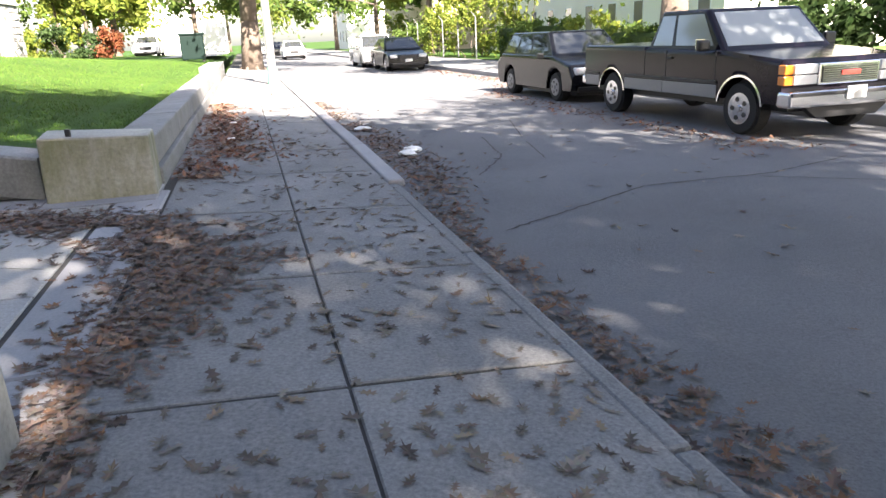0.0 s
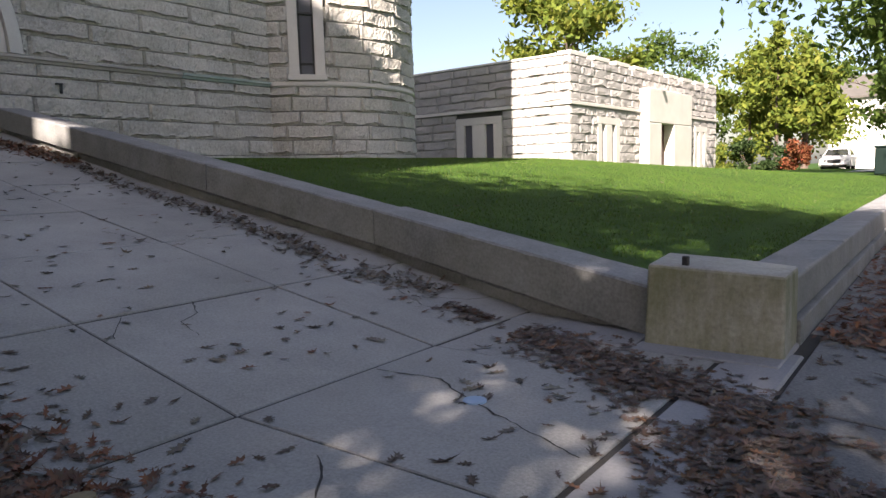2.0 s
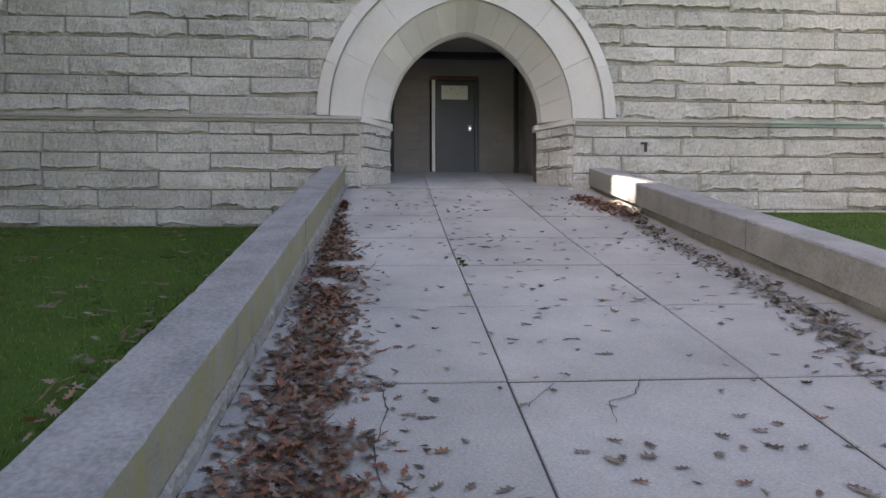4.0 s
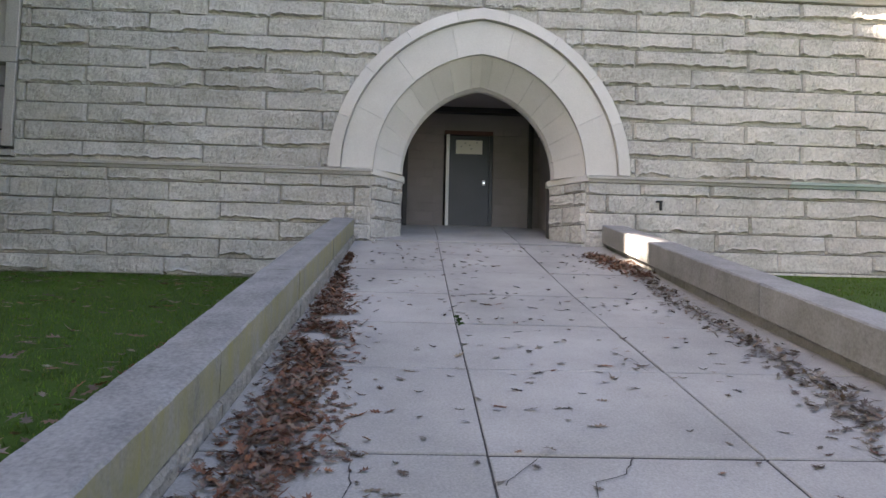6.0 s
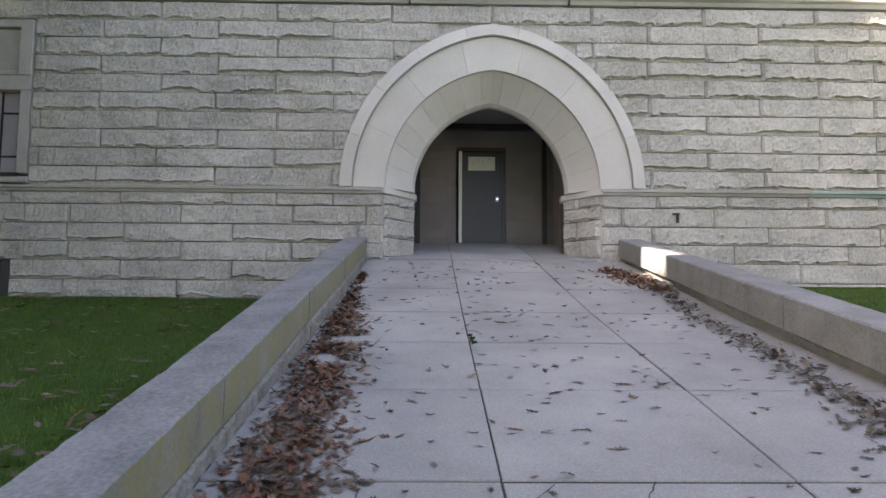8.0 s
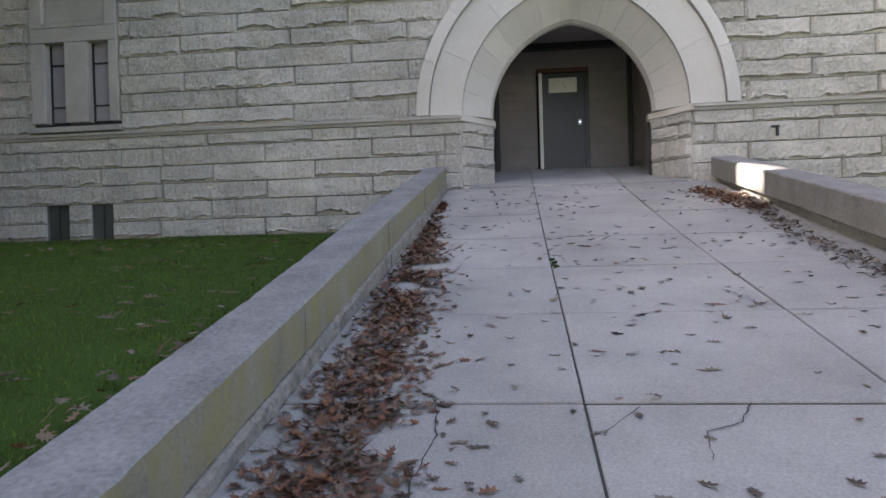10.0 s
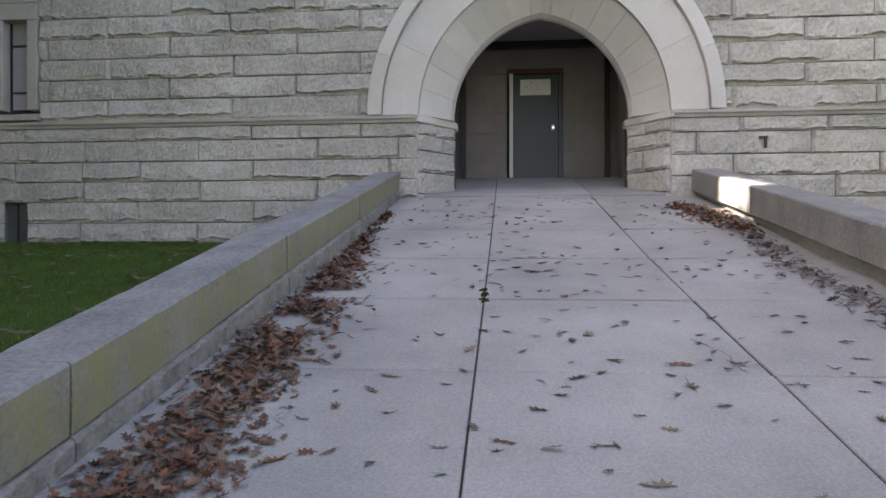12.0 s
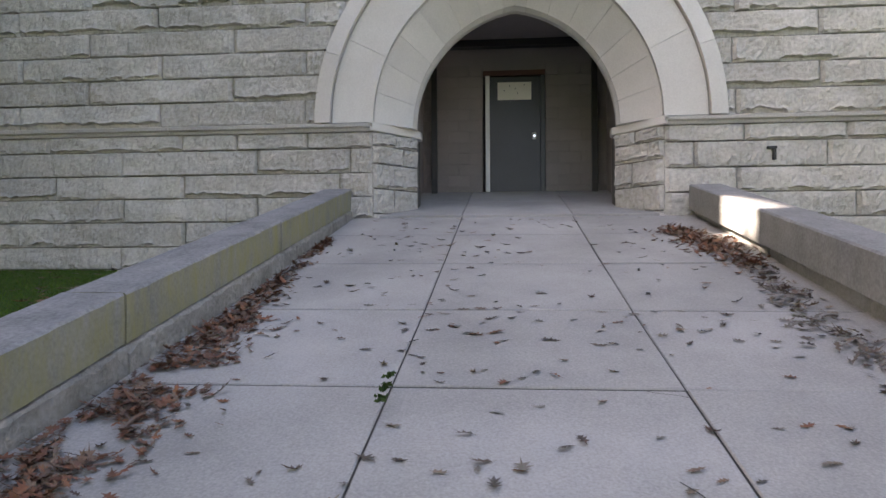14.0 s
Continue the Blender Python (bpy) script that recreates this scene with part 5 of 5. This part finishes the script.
# ---- vehicles; the front looks towards -y, the body reaches from x = 0 to its width ----
def pane_on(quad, u0, u1, v0, v1, lift):
    """A thin pane on a slanted four-cornered face (bottom a, b; top d, c)."""
    a, b, c, d = [Vector(q) for q in quad]
    n = (b - a).cross(d - a).normalized()
    at = lambda u, v: a.lerp(b, u).lerp(d.lerp(c, u), v)
    bm = bmesh.new()
    f = [at(u0, v0), at(u1, v0), at(u1, v1), at(u0, v1)]
    lo = [bm.verts.new(p - n * 0.01) for p in f]
    hi = [bm.verts.new(p + n * lift) for p in f]
    bm.faces.new(hi)
    for i in range(4):
        bm.faces.new((lo[i], lo[(i + 1) % 4], hi[(i + 1) % 4], hi[i]))
    return bm


def wheel(car, x, y, r, w, side, rim_mat=M_CHROME):
    wh = new("wheel")
    wh.parent = car
    wh.location = (x, y, r)
    s = side
    bm = cyl((0, 0, 0), (s * w, 0, 0), r, r, 32)
    bmesh.ops.bevel(bm, geom=[e for e in bm.edges if abs(e.verts[0].co.x - e.verts[1].co.x) < 1e-5], offset=0.035, segments=3, affect="EDGES")
    part("tyre", bm, M_TYRE, wh, smooth=False)
    part("rim", cyl((-s * 0.012, 0, 0), (s * 0.05, 0, 0), r * 0.60, r * 0.60, 24), rim_mat, wh)
    for k in range(5):
        a = k * 1.2566
        p = Vector((0, math.cos(a) * r * 0.36, math.sin(a) * r * 0.36))
        # black disc on the solid rim, paints the dark of a hole
        part("rim_hole_disc", cyl(p + Vector((-s * 0.018, 0, 0)), p + Vector((s * 0.01, 0, 0)), r * 0.10, r * 0.10, 10), M_BLACK, wh)
    part("hub", cyl((-s * 0.045, 0, 0), (0, 0, 0), r * 0.13, r * 0.16, 14), rim_mat, wh)


def vehicle(name, label, x, y, z, paint, L, W, top, axles, r, bottom, cab, belt, roof, inset=0.16, side_panes=((0.06, 0.48), (0.52, 0.94)), glass=M_CARGLASS, rim=M_CHROME, category="car"):
    """top: outline from the front's foot over the bonnet to the rear (y, z); cab: y of screen foot, roof front, roof rear, rear foot."""
    car = empty(name, label, category, Matrix.Translation((x, y, z)))
    pts = list(top)
    ra = r + 0.075
    for yc in sorted(axles, reverse=True):
        st = math.asin(max(-1, min(1, (bottom - r) / ra)))
        for i in range(11):
            a = st + (math.pi - 2 * st) * i / 10
            pts.append((yc + math.cos(a) * ra, r + math.sin(a) * ra))
    bm = prism(pts, 0.0, W)
    long_edges = [e for e in bm.edges if abs(e.verts[0].co.x - e.verts[1].co.x) < 1e-5 and e.verts[0].co.z > bottom + 0.25 and e.verts[1].co.z > bottom + 0.25]
    bmesh.ops.bevel(bm, geom=long_edges, offset=0.085, segments=4, profile=0.5, affect="EDGES")
    part("body", bm, paint, car)
    part("underside", box(0.22, W - 0.22, 0.25, L - 0.25, bottom - 0.12, bottom + 0.3), M_BLACK, car)
    c0, c1, c2, c3 = cab
    i0 = 0.05
    lo = [(i0, c0, belt - 0.02), (W - i0, c0, belt - 0.02), (W - i0, c3, belt - 0.02), (i0, c3, belt - 0.02)]
    hi = [(inset, c1, roof), (W - inset, c1, roof), (W - inset, c2, roof), (inset, c2, roof)]
    bm = bmesh.new()
    vl, vh = [bm.verts.new(p) for p in lo], [bm.verts.new(p) for p in hi]
    bm.faces.new(vl)
    bm.faces.new(vh)
    for i in range(4):
        bm.faces.new((vl[i], vl[(i + 1) % 4], vh[(i + 1) % 4], vh[i]))
    bmesh.ops.bevel(bm, geom=[e for e in bm.edges if e.verts[0].co.z > belt or e.verts[1].co.z > belt], offset=0.05, segments=3, profile=0.5, affect="EDGES")
    cabin = part("cabin", bm, paint, car)
    part("windscreen", pane_on((lo[0], lo[1], hi[1], hi[0]), 0.05, 0.95, 0.10, 0.90, 0.006), glass, cabin)
    part("rear_window", pane_on((lo[2], lo[3], hi[3], hi[2]), 0.08, 0.92, 0.15, 0.88, 0.006), glass, cabin)
    for u0, u1 in side_panes:
        part("side_window", pane_on((lo[3], lo[0], hi[0], hi[3]), 1 - u1, 1 - u0, 0.12, 0.88, 0.006), glass, cabin)
        part("side_window", pane_on((lo[1], lo[2], hi[2], hi[1]), u0, u1, 0.12, 0.88, 0.006), glass, cabin)
    for yc in axles:
        wheel(car, 0.03, yc, r, 0.24, 1, rim)
        wheel(car, W - 0.03, yc, r, 0.24, -1, rim)
    return car


def pickup(x, y, z):
    W, L, r = 1.95, 5.75, 0.385
    top = [(0.22, 0.50), (0.14, 0.62), (0.12, 1.02), (0.2, 1.10), (0.8, 1.16), (1.52, 1.22), (3.42, 1.24), (3.46, 1.27), (5.62, 1.28), (5.66, 0.60), (5.5, 0.52)]
    axles = (0.95, 4.57)
    t = vehicle("pickup_truck", "dark plum-black pickup truck parked at the far kerb", x, y, z, M_TRUCK, L, W, top, axles, r, 0.50, (1.40, 2.02, 3.22, 3.44), 1.22, 1.83, 0.17, ((0.10, 0.60), (0.65, 0.93)), M_CARGLASS2, category="truck")
    for yc in axles:
        for xs in (-0.012, W - 0.02):
            bm = bmesh.new()
            n = 14
            rings = []
            for i in range(n + 1):
                a = 0.15 + (math.pi - 0.3) * i / n
                ring = [(r + 0.075, 0), (r + 0.105, 0.004), (r + 0.105, 0.032), (r + 0.075, 0.032)]
                rings.append([bm.verts.new((xs + dx, yc + math.cos(a) * q, r + math.sin(a) * q)) for q, dx in ring])
            for p, q in zip(rings, rings[1:]):
                for i in range(4):
                    bm.faces.new((p[i], p[(i + 1) % 4], q[(i + 1) % 4], q[i]))
            part("arch_trim", bm, M_CHROME, t)
    for y0, y1 in ((1.45, 2.85), (2.86, 4.08), (5.06, 5.6)):
        part("rocker_panel", box(-0.012, 0.03, y0, y1, 0.50, 0.70, 0.01), M_TRIM, t, "silver lower body panel")
        part("side_moulding", box(-0.022, 0.02, y0, y1, 0.715, 0.765, 0.01), M_BLACK, t)
    for y0 in (1.5, 2.78, 3.43):
        part("door_gap", box(-0.004, 0.02, y0, y0 + 0.012, 0.52, 1.2), M_BLACK, t)
    part("door_handle", box(-0.025, 0.01, 2.60, 2.74, 1.06, 1.10, 0.008), M_BLACK, t)
    mir = part("mirror", box(-0.20, -0.01, 1.62, 1.74, 1.20, 1.37, 0.04), M_BLACK, t)
    part("mirror_glass", box(-0.20, -0.05, 1.715, 1.725, 1.22, 1.38), M_CHROME, mir)
    part("mirror", box(W + 0.02, W + 0.22, 1.62, 1.72, 1.20, 1.40, 0.03), M_BLACK, t)
    # face of the truck
    gr = part("grille", box(0.50, W - 0.50, 0.075, 0.14, 0.74, 1.03, 0.02), M_CHROME, t, "chrome grille surround")
    part("grille_recess", box(0.54, W - 0.54, 0.068, 0.10, 0.78, 0.99), M_BLACK, gr)
    for i in range(7):
        part("grille_bar", box(0.55, W - 0.55, 0.058, 0.08, 0.795 + i * 0.029, 0.803 + i * 0.029), M_CHROME, gr)
    part("badge", box(W / 2 - 0.15, W / 2 + 0.15, 0.045, 0.06, 0.86, 0.925, 0.01), M_REDLENS, gr, "plain red badge bar")
    for s in (0, 1):
        f = lambda a, b: (a, b) if not s else (W - b, W - a)
        for z0, z1 in ((0.90, 1.03), (0.76, 0.885)):
            a, b = f(0.13, 0.48)
            part("headlight", box(a, b, 0.07, 0.16, z0, z1, 0.015), M_LAMP, t, "clear headlight lens")
        a, b = f(-0.006, 0.12)
        for z0, z1 in ((0.90, 1.03), (0.76, 0.885)):
            part("marker_light", box(a, b, 0.085, 0.22, z0, z1, 0.015), M_AMBER, t, "amber marker light")
    part("front_bumper", box(-0.02, W + 0.02, -0.06, 0.20, 0.46, 0.68, 0.04, 3), M_CHROME, t, "dented chrome front bumper")
    part("bumper_strip", box(0.0, W, -0.07, 0.1, 0.615, 0.665, 0.01), M_BLACK, t)
    part("number_plate", box(W / 2 - 0.15, W / 2 + 0.15, -0.085, -0.065, 0.55, 0.72, 0.005), M_WHITE, t, "blank white number plate")
    part("air_dam", prism([(0.30, 0.46), (1.65, 0.46), (1.45, 0.30), (0.50, 0.30)], 0.05, 0.16, "y", 0.01), M_BLACK, t)
    part("rear_bumper", box(0.02, W - 0.02, 5.62, 5.82, 0.50, 0.68, 0.03), M_CHROME, t)
    part("tailgate_gap", box(0.1, W - 0.1, 5.66, 5.672, 0.75, 1.22), M_BLACK, t)
    return t


def lights(car, W, z0, z1, plate=True):
    for s in (0, 1):
        a, b = (0.08, 0.42) if not s else (W - 0.42, W - 0.08)
        part("headlight", box(a, b, 0.0, 0.18, z0, z1, 0.03), M_LAMP, car, "clear headlight lens")
    part("grille", box(0.5, W - 0.5, 0.0, 0.12, z0 - 0.12, z1 - 0.02, 0.02), M_BLACK, car)
    if plate:
        part("number_plate", box(W / 2 - 0.16, W / 2 + 0.16, -0.035, -0.01, 0.40, 0.52), M_WHITE, car, "blank white number plate")
    part("bumper_line", box(0.15, W - 0.15, -0.01, 0.1, 0.24, 0.36, 0.02), M_BLACK, car)
    for s in (-0.14, W + 0.0):
        part("mirror", box(s, s + 0.14, 1.35, 1.45, 0.95, 1.08, 0.03), M_BLACK, car)


truck = pickup(6.06, 7.2, -0.255)
truck.scale = (0.95, 0.92, 0.885)
pt = vehicle("compact_wagon", "black rounded compact wagon parked behind the truck", 6.08, 12.98, -0.255, M_CARBLK, 4.25, 1.72, [(0.1, 0.28), (0.02, 0.42), (0.03, 0.62), (0.18, 0.84), (0.9, 1.0), (1.1, 1.02), (4.0, 1.04), (4.2, 0.9), (4.24, 0.45), (4.1, 0.28)], (0.85, 3.42), 0.325, 0.27, (0.98, 1.55, 3.65, 4.08), 1.02, 1.56, 0.2, ((0.08, 0.36), (0.40, 0.66), (0.70, 0.93)), rim=M_TRIM)
lights(pt, 1.72, 0.62, 0.78)
pt.scale = (1, 1, 0.9)
sedan = [(0.12, 0.24), (0.0, 0.36), (0.02, 0.56), (0.14, 0.70), (0.9, 0.86), (1.15, 0.90), (3.9, 0.94), (4.55, 0.92), (4.7, 0.75), (4.72, 0.4), (4.6, 0.24)]
van = [(0.12, 0.26), (0.0, 0.38), (0.02, 0.6), (0.16, 0.78), (0.9, 0.98), (1.1, 1.02), (4.7, 1.05), (4.85, 0.9), (4.9, 0.45), (4.8, 0.26)]
s1 = vehicle("sedan", "dark grey sedan parked on the sunny side of the road", 5.95, 30.6, -0.255, M_CARBLK, 4.72, 1.80, sedan, (0.9, 3.65), 0.325, 0.24, (1.0, 1.85, 3.3, 4.15), 0.92, 1.43, 0.26, rim=M_CHROME)
lights(s1, 1.80, 0.56, 0.70)
s2 = vehicle("minivan", "silver minivan parked behind the sedan", 5.75, 36.0, -0.255, M_CARSIL, 4.9, 1.88, van, (0.95, 3.85), 0.33, 0.26, (0.95, 1.75, 4.5, 4.8), 1.02, 1.75, 0.2, ((0.08, 0.33), (0.36, 0.64), (0.67, 0.95)))
lights(s2, 1.88, 0.62, 0.78)
s2.scale = (1, 1, 0.93)
for i, (x, y, p, o, w, tp) in enumerate(((3.0, 58, M_CARWHT, sedan, 1.78, "white sedan parked far down the road"), (2.2, 70, M_CARBLK, sedan, 1.78, "dark sedan parked far down the road"), (1.6, 80, M_CARSIL, sedan, 1.78, "silver sedan parked far down the road"), (-7.5, 54, M_CARWHT, sedan, 1.78, "white car standing on the far court"))):
    c = vehicle("far_car", tp, x, y, -0.15 if x > 0 else 0.64, p, 4.72, w, o, (0.9, 3.65), 0.325, 0.24, (1.0, 1.85, 3.3, 4.15), 0.92, 1.43, 0.26)
    lights(c, w, 0.56, 0.70, False)

# ---- small things ----
lid = part("plastic_lid", cyl((-1.95, 4.62, 0.073), (-1.95, 4.62, 0.085), 0.06, 0.057, 24), M_BLUE)
tagged(lid, "pale blue plastic lid lying on the concrete", "litter")
for i, (x, y) in enumerate(((1.62, 8.05), (1.72, 8.3), (1.5, 10.6))):
    bm = bmesh.new()
    bmesh.ops.create_icosphere(bm, subdivisions=2, radius=0.11)
    for v in bm.verts:
        v.co *= 1 + 0.5 * noise.noise(v.co * 14 + Vector((i, 0, 0)))
        v.co.z = v.co.z * 0.35 + 0.03
    p = part("paper_scrap", bm, M_WHITE)
    p.location = (x, y, road_z(x))
    tagged(p, "crumpled white paper scrap in the gutter", "litter")
for y in (9.3, 11.2):
    p = part("paper_scrap", box(-0.4, -0.3, y, y + 0.06, 0.055, 0.075, 0.008), M_WHITE)
    tagged(p, "small white paper scrap among the leaves", "litter")

# ---- slabs: granite strip, sidewalk, ramp ----
strip = structure(empty("granite_strip", "", ""), "flush granite edging strip at the foot of the ramp", "kerb")
for a, b in ((4.85, 6.3), (2.9, 4.85), (1.0, 2.9), (-1.0, 1.0)):
    slab("edging_stone", -1.17, -0.79, a, b, lambda x: 0.068, M_GRANITE, strip, 0.2, 0.01, 0.012)
WY = [-6.5, -5.0, -3.5, -2.0, -0.5, 1.0, 2.55, 3.83, 5.36, 6.92] + [6.92 + 1.52 * i for i in range(1, 22)]
rr = random.Random(77)
for y0, y1 in zip(WY, WY[1:]):
    for x0, x1 in ((-0.78 if y0 < 6.8 else -0.86, 0.14), (0.14, 1.03)):
        slab("slab", x0, x1, y0, y1, lambda x: -0.065 * (x - 0.14), M_WALK, walk_bed, gap=0.012, gap_y=0.024, lift=rr.uniform(-0.003, 0.003))
RX = [-13.05, -11.75, -10.25, -8.72, -7.24, -5.75, -4.26, -2.75, -1.18]
for x0, x1 in zip(RX, RX[1:]):
    for y0, y1 in ((2.33, 3.85), (3.85, 5.35), (5.35, 7.05)):
        if x0 > -2.8 and y0 > 5.3:
            y1 = 6.9
        slab("slab", x0, x1, y0, y1, ramp_z, M_CONC, ramp_bed, gap=0.024 if x0 < -4.3 else 0.026, gap_y=0.011 if x0 < -4.3 else 0.014, lift=rr.uniform(-0.003, 0.004))
slab("slab", -1.9, -1.18, -0.2, 2.33, ramp_z, M_CONC, ramp_bed)
for x0, x1 in ((-16.15, -14.6), (-14.6, -13.06)):
    for y0, y1 in ((2.7, 3.85), (3.85, 5.35), (5.35, 6.5)):
        slab("slab", x0, x1, y0, y1, ramp_z, M_CONC, ramp_bed, lift=0.03)
for pts in ([(-4.24, 3.12), (-3.85, 3.16), (-3.5, 3.1), (-2.8, 3.2)], [(-2.72, 4.75), (-2.3, 4.8), (-2.0, 4.62), (-1.25, 4.3)], [(-2.1, 3.75), (-1.85, 3.5), (-1.7, 3.1), (-1.45, 2.9), (-1.3, 2.5)], [(-1.85, 3.45), (-1.5, 3.6), (-1.22, 3.45)], [(-4.3, 5.95), (-3.7, 6.1), (-3.3, 5.95), (-2.8, 6.1)], [(-3.5, 6.05), (-3.2, 6.4), (-3.1, 6.8)], [(-4.24, 4.62), (-4.05, 4.52), (-3.95, 4.35), (-3.7, 4.3)], [(-4.2, 4.1), (-4.05, 3.98), (-3.9, 3.9)], [(-6.3, 5.1), (-6.05, 5.22), (-5.9, 5.2), (-5.76, 5.23)], [(-7.22, 5.14), (-7.16, 5.24), (-7.12, 5.34)]):
    polyline_strip(pts, 0.011 if pts[0][0] > -2.8 else 0.007, ramp_z, 0.006, "crack", M_DIRT, ramp_bed)
tuft = foliage("weed_tuft", [(-7.0, 3.86, 0.95), (-6.85, 3.87, 0.92), (-7.2, 3.85, 0.97)], (0.05, 0.012, 0.006), 190, 0.016, M_FOL_D, 900)
tagged(tuft, "small green weeds growing in the slab joint", "weeds", kind="stuff")
